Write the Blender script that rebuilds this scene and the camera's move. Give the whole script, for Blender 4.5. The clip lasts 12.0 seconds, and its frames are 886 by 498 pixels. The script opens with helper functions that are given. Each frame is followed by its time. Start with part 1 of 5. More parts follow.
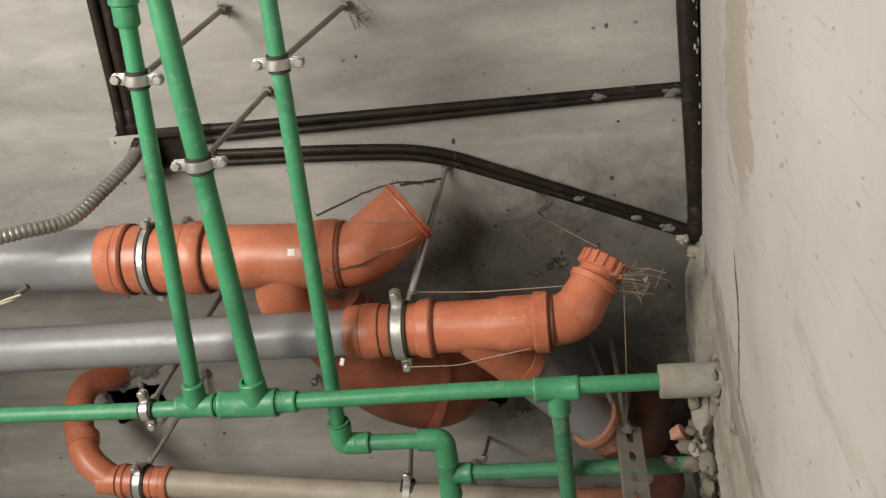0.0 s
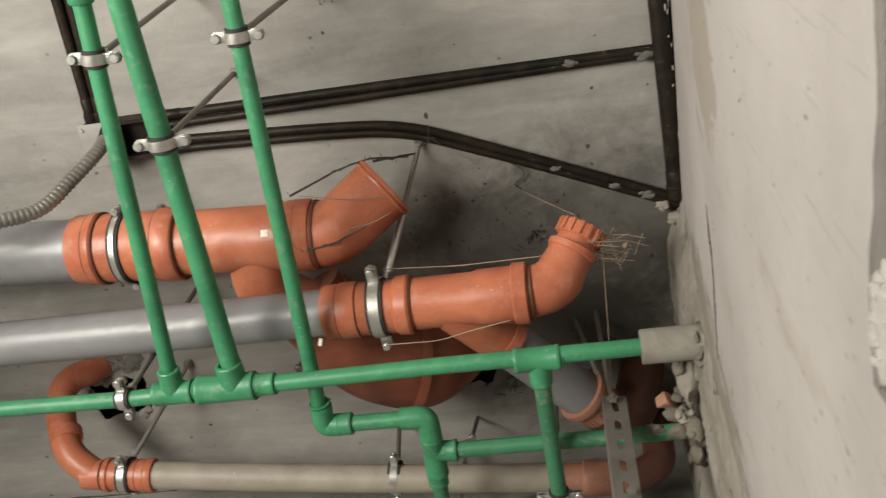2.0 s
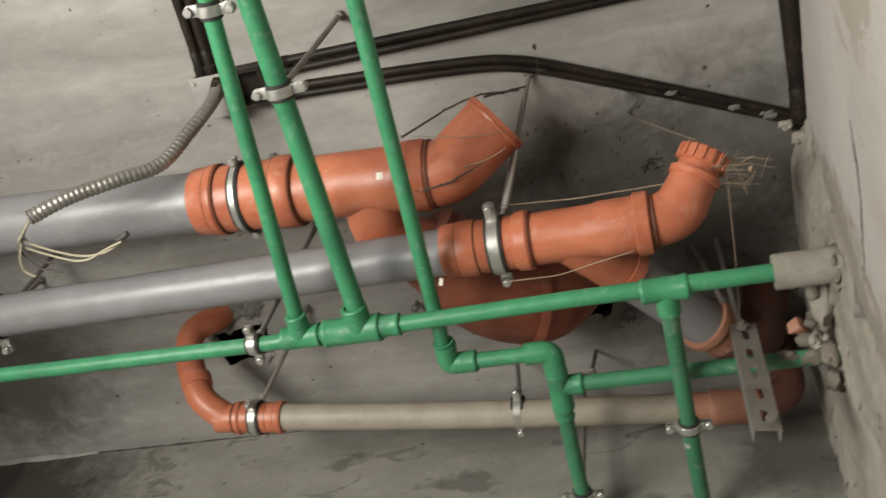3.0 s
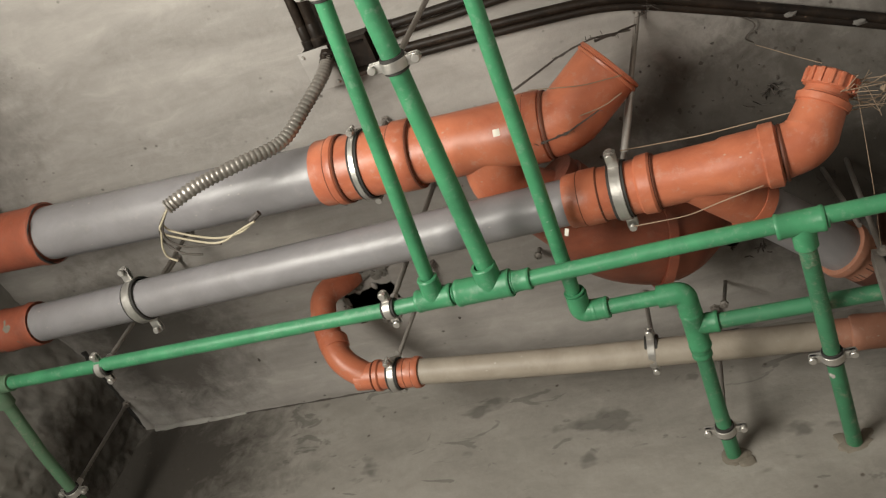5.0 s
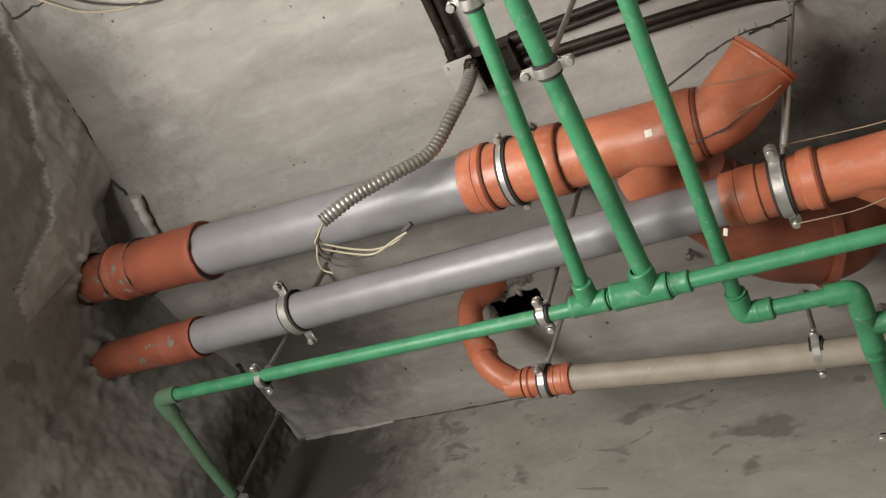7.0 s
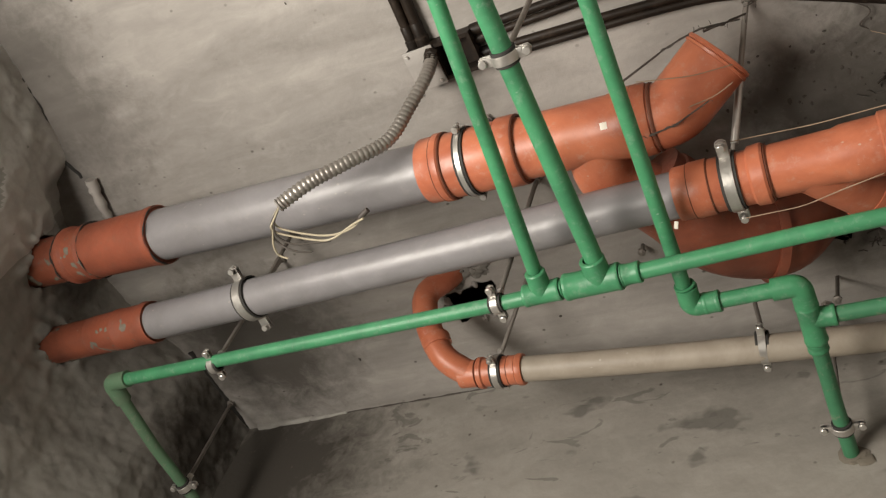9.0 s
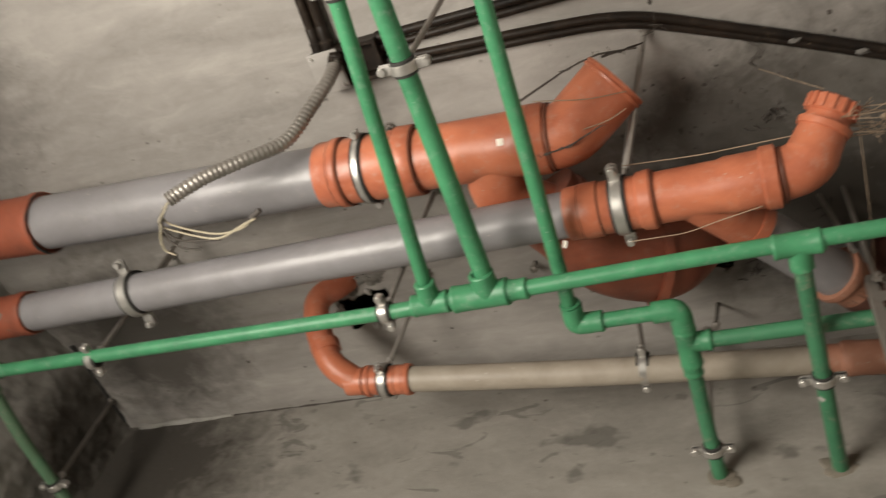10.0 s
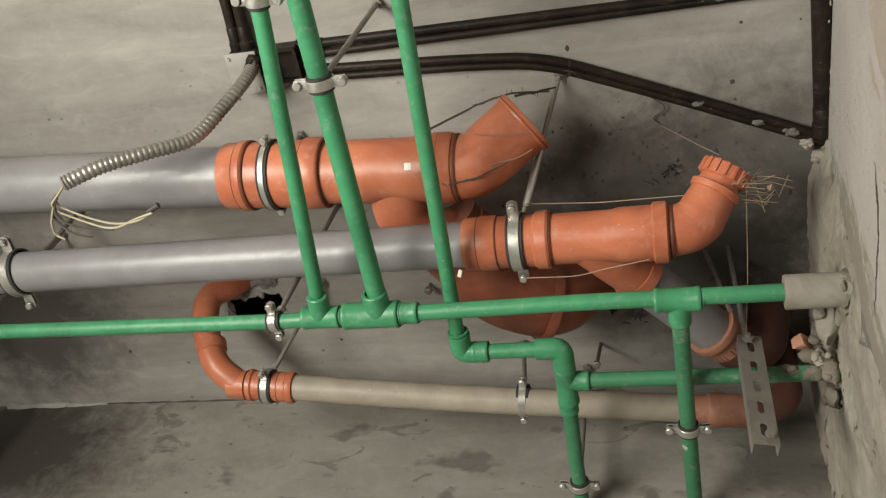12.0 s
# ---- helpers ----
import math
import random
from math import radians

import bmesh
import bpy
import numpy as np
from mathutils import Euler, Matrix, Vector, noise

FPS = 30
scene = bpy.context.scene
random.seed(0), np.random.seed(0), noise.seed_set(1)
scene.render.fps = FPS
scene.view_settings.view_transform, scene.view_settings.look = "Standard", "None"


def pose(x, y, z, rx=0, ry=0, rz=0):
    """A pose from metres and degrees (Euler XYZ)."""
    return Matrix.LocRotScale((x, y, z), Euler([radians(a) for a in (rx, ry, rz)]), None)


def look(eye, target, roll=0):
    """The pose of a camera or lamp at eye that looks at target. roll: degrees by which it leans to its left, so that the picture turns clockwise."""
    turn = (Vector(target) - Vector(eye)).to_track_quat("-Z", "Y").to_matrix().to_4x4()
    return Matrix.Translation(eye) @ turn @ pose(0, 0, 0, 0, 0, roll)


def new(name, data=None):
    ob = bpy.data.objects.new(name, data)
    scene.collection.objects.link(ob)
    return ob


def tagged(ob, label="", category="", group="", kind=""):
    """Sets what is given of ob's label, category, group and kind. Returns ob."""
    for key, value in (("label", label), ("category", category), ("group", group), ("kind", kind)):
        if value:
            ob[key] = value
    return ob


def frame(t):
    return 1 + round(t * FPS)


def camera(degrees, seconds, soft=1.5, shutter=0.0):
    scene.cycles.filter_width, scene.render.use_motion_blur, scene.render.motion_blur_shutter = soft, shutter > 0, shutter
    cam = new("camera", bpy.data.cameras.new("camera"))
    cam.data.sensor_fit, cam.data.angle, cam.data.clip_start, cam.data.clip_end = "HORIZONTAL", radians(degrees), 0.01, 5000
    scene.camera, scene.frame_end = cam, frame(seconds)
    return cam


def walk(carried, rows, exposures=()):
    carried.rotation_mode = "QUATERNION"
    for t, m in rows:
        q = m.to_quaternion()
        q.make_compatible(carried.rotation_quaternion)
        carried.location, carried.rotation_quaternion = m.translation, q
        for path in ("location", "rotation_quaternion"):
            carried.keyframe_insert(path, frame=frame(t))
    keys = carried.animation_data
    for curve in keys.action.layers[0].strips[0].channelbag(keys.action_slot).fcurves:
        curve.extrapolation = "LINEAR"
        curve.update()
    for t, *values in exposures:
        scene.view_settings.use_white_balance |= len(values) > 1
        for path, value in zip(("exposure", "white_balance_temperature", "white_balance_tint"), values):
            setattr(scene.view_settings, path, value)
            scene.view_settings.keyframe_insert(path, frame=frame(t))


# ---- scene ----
cam = camera(51.2, 12.0, soft=1.25, shutter=0.5)
PATH = [
    (0, (0.295, 0.388, 1.436), (0.003, 1.246, 3.22), 12.8),
    (0.5, (0.325, 0.406, 1.437), (0.048, 1.266, 3.221), 12.2),
    (1, (0.341, 0.427, 1.43), (0.085, 1.299, 3.212), 11.0),
    (1.5, (0.358, 0.431, 1.43), (0.108, 1.302, 3.213), 9.8),
    (2, (0.328, 0.441, 1.443), (0.035, 1.3, 3.225), 10.5),
    (2.5, (0.301, 0.451, 1.446), (-0.078, 1.345, 3.195), 13.7),
    (3, (0.272, 0.437, 1.446), (-0.215, 1.375, 3.144), 15.2),
    (3.5, (0.248, 0.421, 1.453), (-0.369, 1.405, 3.081), 15.5),
    (3.7, (0.259, 0.418, 1.454), (-0.424, 1.394, 3.062), 16.6),
    (5.3, (0.246, 0.373, 1.459), (-0.492, 1.37, 3.027), 17.2),
    (5.5, (0.25, 0.393, 1.463), (-0.506, 1.377, 3.032), 17.7),
    (6, (0.247, 0.389, 1.463), (-0.506, 1.379, 3.029), 17.6),
    (6.5, (0.201, 0.36, 1.451), (-0.678, 1.278, 2.995), 21.9),
    (6.7, (0.193, 0.351, 1.449), (-0.75, 1.233, 2.976), 23.5),
    (8.5, (0.211, 0.383, 1.427), (-0.664, 1.296, 2.975), 22.4),
    (9, (0.201, 0.374, 1.425), (-0.664, 1.29, 2.978), 22.2),
    (9.5, (0.21, 0.373, 1.429), (-0.635, 1.294, 2.991), 21.9),
    (10, (0.229, 0.387, 1.433), (-0.458, 1.361, 3.039), 19.1),
    (10.5, (0.249, 0.385, 1.436), (-0.301, 1.4, 3.07), 17.8),
    (11, (0.257, 0.37, 1.442), (-0.239, 1.397, 3.085), 17.7),
    (11.5, (0.251, 0.362, 1.444), (-0.239, 1.39, 3.088), 17.7),
    (12, (0.249, 0.354, 1.438), (-0.241, 1.377, 3.085), 17.7),
]
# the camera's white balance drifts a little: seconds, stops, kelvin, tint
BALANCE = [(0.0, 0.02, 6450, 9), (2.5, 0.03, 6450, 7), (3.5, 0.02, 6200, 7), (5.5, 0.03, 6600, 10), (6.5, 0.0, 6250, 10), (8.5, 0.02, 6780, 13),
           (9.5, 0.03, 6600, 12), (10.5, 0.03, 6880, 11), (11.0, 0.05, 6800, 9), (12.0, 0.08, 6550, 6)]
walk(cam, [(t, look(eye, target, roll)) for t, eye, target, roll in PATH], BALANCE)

# ---- light: daylight from a doorway in the west wall, behind and beside the camera ----
world = bpy.data.worlds.new("world")
scene.world = world
world.use_nodes = True
wn = world.node_tree
sky = wn.nodes.new("ShaderNodeTexSky")
sky.sky_type, sky.sun_disc, sky.sun_elevation, sky.sun_rotation = "NISHITA", False, radians(40), radians(250)
wn.links.new(sky.outputs[0], wn.nodes["Background"].inputs[0])
wn.nodes["Background"].inputs[1].default_value = 0.03
DOOR_POWER = 99.0
scene.view_settings.exposure = 0.0


def area_lamp(name, m, sx, sy, power, colour):
    data = bpy.data.lights.new(name, "AREA")
    data.shape, data.size, data.size_y, data.energy, data.color = "RECTANGLE", sx, sy, power, colour
    ob = new(name, data)
    ob.matrix_world = m
    return ob


area_lamp("door_daylight", look((-1.46, -0.16, 1.22), (-0.5, 0.72, 2.8)), 0.9, 1.35, DOOR_POWER, (1.0, 0.962, 0.865))

# ---- materials ----


class Mat:
    """A small node builder."""

    def __init__(self, name, rough=0.6, metal=0.0):
        self.m = bpy.data.materials.new(name)
        self.m.use_nodes = True
        self.t = self.m.node_tree
        self.b = self.t.nodes["Principled BSDF"]
        self.b.inputs["Roughness"].default_value, self.b.inputs["Metallic"].default_value = rough, metal
        self.co = self.t.nodes.new("ShaderNodeTexCoord").outputs["Object"]

    def node(self, kind, **inputs):
        n = self.t.nodes.new(kind)
        for k, v in inputs.items():
            k = k.replace("_", " ")
            if hasattr(v, "is_output"):
                self.t.links.new(v, n.inputs[k])
            else:
                n.inputs[k].default_value = v
        return n

    def stretch(self, sx, sy, sz, rz=0.0):
        n = self.node("ShaderNodeMapping", Vector=self.co)
        n.inputs["Scale"].default_value = (sx, sy, sz)
        n.inputs["Rotation"].default_value = (0, 0, rz)
        return n.outputs[0]

    def noise(self, scale, detail=6.0, rough=0.6, vec=None, warp=0.0):
        return self.node("ShaderNodeTexNoise", Vector=vec or self.co, Scale=scale, Detail=detail, Roughness=rough, Distortion=warp).outputs["Fac"]

    def cells(self, scale, vec=None):
        return self.node("ShaderNodeTexVoronoi", Vector=vec or self.co, Scale=scale).outputs["Distance"]

    def ramp(self, fac, *stops):
        n = self.node("ShaderNodeValToRGB", Fac=fac)
        while len(n.color_ramp.elements) < len(stops):
            n.color_ramp.elements.new(0.5)
        for e, (p, c) in zip(n.color_ramp.elements, stops):
            e.position = p
            e.color = (*c, 1) if isinstance(c, tuple) else (c, c, c, 1)
        return n.outputs[0]

    def mix(self, fac, a, b, mode="MIX"):
        n = self.t.nodes.new("ShaderNodeMix")
        n.data_type, n.blend_type = "RGBA", mode
        for k, v in ((0, fac), (6, a), (7, b)):
            if hasattr(v, "is_output"):
                self.t.links.new(v, n.inputs[k])
            else:
                n.inputs[k].default_value = (*v, 1) if isinstance(v, tuple) else v
        return n.outputs[2]

    def set(self, colour=None, rough=None, height=None, depth=0.002, strength=0.6):
        if colour is not None:
            if isinstance(colour, tuple):
                self.b.inputs["Base Color"].default_value = (*colour, 1)
            else:
                self.t.links.new(colour, self.b.inputs["Base Color"])
        if rough is not None:
            self.t.links.new(rough, self.b.inputs["Roughness"])
        if height is not None:
            n = self.node("ShaderNodeBump", Height=height, Strength=strength, Distance=depth)
            self.t.links.new(n.outputs[0], self.b.inputs["Normal"])
        return self.m


def concrete(name, dark, light, speck, form=(1.2, 5.0, 1.0), spots=0.5, warp=0.4, mould_shade=(), patches=0.0):
    m = Mat(name, 0.9)
    big = m.noise(2.2, 7, 0.6, m.stretch(*form), warp)
    fine = m.noise(60, 5, 0.7)
    pits = m.cells(26, m.stretch(1.0, 1.3, 1.0))
    base = m.mix(m.ramp(big, (0.3, 0.0), (0.72, 1.0)), dark, light)
    base = m.mix(m.ramp(fine, (0.35, 0.0), (0.7, 0.35)), base, tuple(c * 0.8 for c in light))
    mid = m.noise(13, 6, 0.65, m.stretch(0.8, 1.6, 1.2), 0.7)
    base = m.mix(m.ramp(mid, (0.42, 0.0), (0.72, 0.28)), base, tuple(c * 0.75 for c in dark))
    base = m.mix(m.ramp(mid, (0.3, 0.2), (0.45, 0.0)), base, tuple(c * 1.12 for c in light))
    blot = m.noise(7.5, 3, 0.5, m.stretch(1.0, 1.0, 1.6))
    base = m.mix(m.ramp(blot, (0.64, 0.0), (0.70, spots)), base, tuple(c * 0.62 for c in dark))
    if patches:
        # small damp patches with hard, irregular outlines
        small = m.noise(13, 3, 0.55, m.stretch(0.8, 1.0, 1.5), 1.0)
        base = m.mix(m.ramp(small, (0.635, 0.0), (0.675, patches)), base, tuple(c * 0.5 for c in dark))
    for (x, y, z), size, amount in mould_shade:
        # a patchy stain with a broken outline: mould, and shade put into the colour
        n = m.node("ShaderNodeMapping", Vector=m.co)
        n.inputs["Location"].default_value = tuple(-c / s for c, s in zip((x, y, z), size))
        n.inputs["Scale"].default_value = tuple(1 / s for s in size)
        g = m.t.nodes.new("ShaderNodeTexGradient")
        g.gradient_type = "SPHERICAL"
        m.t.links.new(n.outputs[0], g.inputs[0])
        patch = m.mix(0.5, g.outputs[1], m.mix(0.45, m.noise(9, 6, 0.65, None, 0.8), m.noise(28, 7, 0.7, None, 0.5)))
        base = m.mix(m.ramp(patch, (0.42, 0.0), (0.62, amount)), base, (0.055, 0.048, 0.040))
    mask = m.ramp(m.noise(9, 2), (0.52, 0.0), (0.6, 1.0))
    dots = m.mix(1.0, m.ramp(pits, (0.05, 1.0), (0.13, 0.0)), mask, "MULTIPLY")
    base = m.mix(dots, base, speck)
    h = m.mix(0.5, m.ramp(fine, (0.2, 0.0), (0.8, 1.0)), m.ramp(m.noise(14, 8, 0.65), (0.2, 0.0), (0.8, 1.0)))
    h = m.mix(dots, h, (0.0, 0.0, 0.0))
    return m.set(base, None, h, 0.004, 0.4)


# the ceiling's blots are mildew plus painted shade behind pipes and in corners
M_CEIL = concrete("ceiling_concrete", (0.21, 0.193, 0.178), (0.415, 0.388, 0.362), (0.09, 0.08, 0.07), (0.7, 4.0, 1.0), 0.12, mould_shade=(((0.17, 1.2, 3.0), (0.42, 0.30, 0.4), 0.8), ((0.38, 1.2, 3.0), (0.42, 0.40, 0.4), 0.75), ((0.3, 1.4, 3.0), (0.42, 0.4, 0.3), 0.9), ((-1.27, 1.45, 3.0), (0.48, 0.45, 0.4), 0.85), ((-1.4, 0.65, 3.0), (0.42, 0.6, 0.4), 0.6)))
M_BACK = concrete("wall_concrete", (0.19, 0.175, 0.155), (0.34, 0.318, 0.285), (0.09, 0.075, 0.062), (1.0, 1.0, 2.5), 0.85, mould_shade=(((-1.38, 1.715, 2.84), (0.75, 0.4, 0.5), 1.0), ((0.42, 1.715, 2.8), (0.25, 0.3, 0.3), 0.7)), patches=0.55)
M_BARE = concrete("bare_concrete", (0.19, 0.18, 0.165), (0.27, 0.258, 0.24), (0.05, 0.045, 0.04), (1.0, 1.0, 1.0), 0.2)
M_EAST = concrete("east_bare_concrete", (0.135, 0.123, 0.108), (0.19, 0.174, 0.155), (0.04, 0.035, 0.03), (1.0, 1.0, 1.0), 0.25, mould_shade=(((0.475, 0.66, 1.745), (0.3, 0.22, 0.03), 0.5),))
M_WEST = concrete("west_rough_mortar", (0.175, 0.166, 0.150), (0.335, 0.32, 0.295), (0.05, 0.045, 0.04), (1.0, 1.0, 1.0), 0.6, mould_shade=(((-1.49, 1.60, 2.86), (0.4, 0.27, 0.34), 1.0), ((-1.56, 1.08, 2.92), (0.3, 0.2, 0.2), 0.8)))
M_STRIP = concrete("grey_mortar_strip", (0.30, 0.287, 0.265), (0.47, 0.452, 0.42), (0.05, 0.045, 0.04), (1.0, 1.0, 1.0), 0.5)
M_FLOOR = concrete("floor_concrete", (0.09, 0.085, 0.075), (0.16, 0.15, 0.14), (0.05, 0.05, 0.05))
M_DARK = concrete("dark_concrete", (0.14, 0.13, 0.115), (0.23, 0.215, 0.195), (0.05, 0.045, 0.04), (1.0, 1.0, 1.0), 0.4)


def plaster_material():
    m = Mat("rough_plaster", 0.85)
    n = m.node("ShaderNodeMapping", Vector=m.co)
    n.inputs["Rotation"].default_value = (radians(38), 0, 0)
    n.inputs["Scale"].default_value = (1.0, 14.0, 1.6)
    streak = m.noise(4.0, 6, 0.6, n.outputs[0])
    big = m.noise(3.0, 6, 0.6)
    base = m.mix(m.ramp(big, (0.3, 0.0), (0.75, 1.0)), (0.332, 0.298, 0.280), (0.452, 0.410, 0.394))
    base = m.mix(m.ramp(streak, (0.64, 0.0), (0.76, 0.25)), base, (0.24, 0.22, 0.19))
    stain = m.noise(5.0, 3, 0.5, m.stretch(1.0, 2.5, 0.6))
    base = m.mix(m.ramp(stain, (0.66, 0.0), (0.72, 0.5)), base, (0.29, 0.24, 0.18))
    n3 = m.node("ShaderNodeMapping", Vector=m.co)
    n3.inputs["Scale"].default_value = (1 / 0.5, 1 / 0.26, 1 / 0.2)
    n3.inputs["Location"].default_value = (-0.49 / 0.5, -0.70 / 0.26, -2.47 / 0.2)
    g = m.t.nodes.new("ShaderNodeTexGradient")
    g.gradient_type = "SPHERICAL"
    m.t.links.new(n3.outputs[0], g.inputs[0])
    patch = m.mix(0.62, g.outputs[1], m.noise(11, 8, 0.7, m.stretch(1.0, 1.3, 0.8), 0.6))
    base = m.mix(m.ramp(patch, (0.47, 0.0), (0.50, 0.55)), base, (0.25, 0.20, 0.145))
    n2 = m.node("ShaderNodeMapping", Vector=m.co)
    n2.inputs["Rotation"].default_value = (radians(38), 0, 0)
    n2.inputs["Scale"].default_value = (1.0, 3.4, 1.0)
    nick = m.cells(30, n2.outputs[0])
    mask = m.ramp(m.noise(15, 3), (0.53, 0.0), (0.62, 0.85))
    n5 = m.node("ShaderNodeMapping", Vector=m.co)
    n5.inputs["Rotation"].default_value = (radians(38), 0, 0)
    n5.inputs["Scale"].default_value = (1.0, 80.0, 2.2)
    scratch = m.noise(3.2, 4, 0.55, n5.outputs[0])
    base = m.mix(m.ramp(scratch, (0.64, 0.0), (0.70, 0.5)), base, (0.22, 0.195, 0.165))
    dots = m.mix(1.0, m.ramp(nick, (0.10, 1.0), (0.18, 0.0)), mask, "MULTIPLY")
    base = m.mix(dots, base, (0.13, 0.11, 0.09))
    n4 = m.node("ShaderNodeMapping", Vector=m.co)
    n4.inputs["Scale"].default_value = (1 / 0.5, 1 / 0.26, 1 / 0.75)
    n4.inputs["Location"].default_value = (-0.49 / 0.5, -1.2 / 0.26, -2.55 / 0.75)
    g2 = m.t.nodes.new("ShaderNodeTexGradient")
    g2.gradient_type = "SPHERICAL"
    m.t.links.new(n4.outputs[0], g2.inputs[0])
    dirt = m.mix(0.5, g2.outputs[1], m.noise(24, 8, 0.7, m.stretch(1.0, 1.8, 0.7), 0.8))
    base = m.mix(m.ramp(dirt, (0.47, 0.0), (0.55, 0.75)), base, (0.17, 0.145, 0.11))
    h = m.mix(0.7, m.ramp(streak, (0.2, 0.0), (0.8, 1.0)), m.ramp(m.noise(35, 8, 0.7), (0.2, 0.0), (0.8, 1.0)))
    h = m.mix(dots, h, (0.0, 0.0, 0.0))
    return m.set(base, None, h, 0.004, 0.55)


def pipe_material(name, light, dark, dust, rough=0.35, grime=0.35):
    m = Mat(name, rough)
    big = m.noise(9, 7, 0.65, None, 0.6)
    fine = m.noise(90, 4, 0.7)
    base = m.mix(m.ramp(big, (0.36, 0.0), (0.68, 1.0)), light, dark)
    dusty = m.mix(0.5, m.ramp(m.noise(40, 7, 0.72), (0.45, 0.0), (0.75, 1.0)), m.ramp(fine, (0.45, 0.0), (0.8, 1.0)))
    base = m.mix(m.ramp(dusty, (0.25, 0.0), (1.0, grime)), base, dust)
    scuff = m.cells(40, m.stretch(1.0, 2.0, 1.0))
    mask = m.ramp(m.noise(11, 2), (0.56, 0.0), (0.62, 1.0))
    dots = m.mix(1.0, m.ramp(scuff, (0.05, 1.0), (0.12, 0.0)), mask, "MULTIPLY")
    base = m.mix(dots, base, dust)
    r = m.ramp(dusty, (0.1, rough), (0.9, min(1.0, rough + 0.35)))
    return m.set(base, r, m.ramp(fine, (0.2, 0.0), (0.8, 1.0)), 0.0006, 0.35)


M_PLASTER = plaster_material()
M_ORANGE = pipe_material("orange_plastic", (0.53, 0.170, 0.088), (0.36, 0.100, 0.052), (0.47, 0.31, 0.24), 0.36, 0.75)
# terracotta tone; on the side branch it also holds the lower drain's shade
M_DARK_TERRACOTTA = pipe_material("dark_terracotta_plastic", (0.30, 0.085, 0.045), (0.17, 0.05, 0.03), (0.25, 0.16, 0.12), 0.42, 0.6)
M_GREY = pipe_material("grey_plastic", (0.24, 0.23, 0.24), (0.195, 0.185, 0.19), (0.36, 0.33, 0.30), 0.34, 0.4)
M_TAN = pipe_material("dusty_beige_plastic", (0.345, 0.30, 0.245), (0.25, 0.212, 0.168), (0.42, 0.38, 0.325), 0.5, 0.6)
M_GREEN = pipe_material("green_plastic", (0.058, 0.275, 0.128), (0.035, 0.170, 0.080), (0.27, 0.36, 0.29), 0.42, 0.85)
M_BLACK = pipe_material("black_enamel", (0.006, 0.005, 0.0045), (0.024, 0.016, 0.011), (0.14, 0.10, 0.07), 0.45, 0.4)
M_BLACK.node_tree.nodes["Principled BSDF"].inputs["Specular IOR Level"].default_value = 0.2
M_ZINC = pipe_material("zinc_steel", (0.62, 0.60, 0.57), (0.45, 0.43, 0.40), (0.42, 0.38, 0.33), 0.36, 0.35)
M_ZINC.node_tree.nodes["Principled BSDF"].inputs["Metallic"].default_value = 0.75
M_ROD = pipe_material("dull_threaded_steel", (0.30, 0.275, 0.25), (0.20, 0.18, 0.16), (0.36, 0.32, 0.28), 0.5, 0.5)
M_ROD.node_tree.nodes["Principled BSDF"].inputs["Metallic"].default_value = 0.6
M_RUBBER = pipe_material("black_rubber", (0.02, 0.019, 0.018), (0.035, 0.033, 0.03), (0.12, 0.11, 0.10), 0.7, 0.2)
M_SEAL = pipe_material("brown_seal", (0.16, 0.045, 0.02), (0.10, 0.03, 0.015), (0.25, 0.15, 0.1), 0.6, 0.3)
M_FLEX = pipe_material("corrugated_grey", (0.33, 0.31, 0.29), (0.24, 0.225, 0.21), (0.42, 0.39, 0.35), 0.42, 0.4)
M_HOSE = pipe_material("dull_metal_hose", (0.34, 0.315, 0.29), (0.22, 0.20, 0.18), (0.30, 0.27, 0.235), 0.34, 0.4)
M_HOSE.node_tree.nodes["Principled BSDF"].inputs["Metallic"].default_value = 0.6
M_SLEEVE = pipe_material("dusty_white_plastic", (0.31, 0.295, 0.26), (0.19, 0.165, 0.13), (0.20, 0.165, 0.125), 0.7, 0.95)
M_WIRE = pipe_material("cream_wire", (0.46, 0.41, 0.30), (0.36, 0.31, 0.22), (0.24, 0.2, 0.16), 0.5, 0.6)
M_WIREDARK = pipe_material("dark_wire", (0.05, 0.04, 0.035), (0.07, 0.06, 0.05), (0.2, 0.18, 0.15), 0.6, 0.3)
M_STRAW = pipe_material("dry_straw", (0.34, 0.25, 0.175), (0.22, 0.155, 0.105), (0.36, 0.29, 0.22), 0.8, 0.3)
M_MORTAR = concrete("crumbly_mortar", (0.10, 0.085, 0.066), (0.235, 0.205, 0.165), (0.12, 0.1, 0.09))
M_ROUGH = concrete("crumbling_render", (0.17, 0.145, 0.115), (0.43, 0.39, 0.34), (0.06, 0.05, 0.04), (1.0, 2.0, 1.0), 0.9, patches=0.95)
M_DULL = pipe_material("mortar_stained_orange", (0.33, 0.088, 0.046), (0.21, 0.060, 0.034), (0.25, 0.15, 0.11), 0.55, 0.85)
M_DUSTGREEN = pipe_material("mortar_dusted_green", (0.085, 0.19, 0.105), (0.095, 0.145, 0.09), (0.25, 0.24, 0.19), 0.75, 1.0)
M_RIM = pipe_material("dusty_pale_orange", (0.38, 0.175, 0.115), (0.27, 0.12, 0.075), (0.42, 0.33, 0.26), 0.55, 0.9)
# orange plastic darkened in its colour to stand for the corner's shade
M_SHADED = pipe_material("shaded_orange_plastic", (0.13, 0.045, 0.03), (0.06, 0.028, 0.02), (0.16, 0.12, 0.095), 0.6, 0.8)


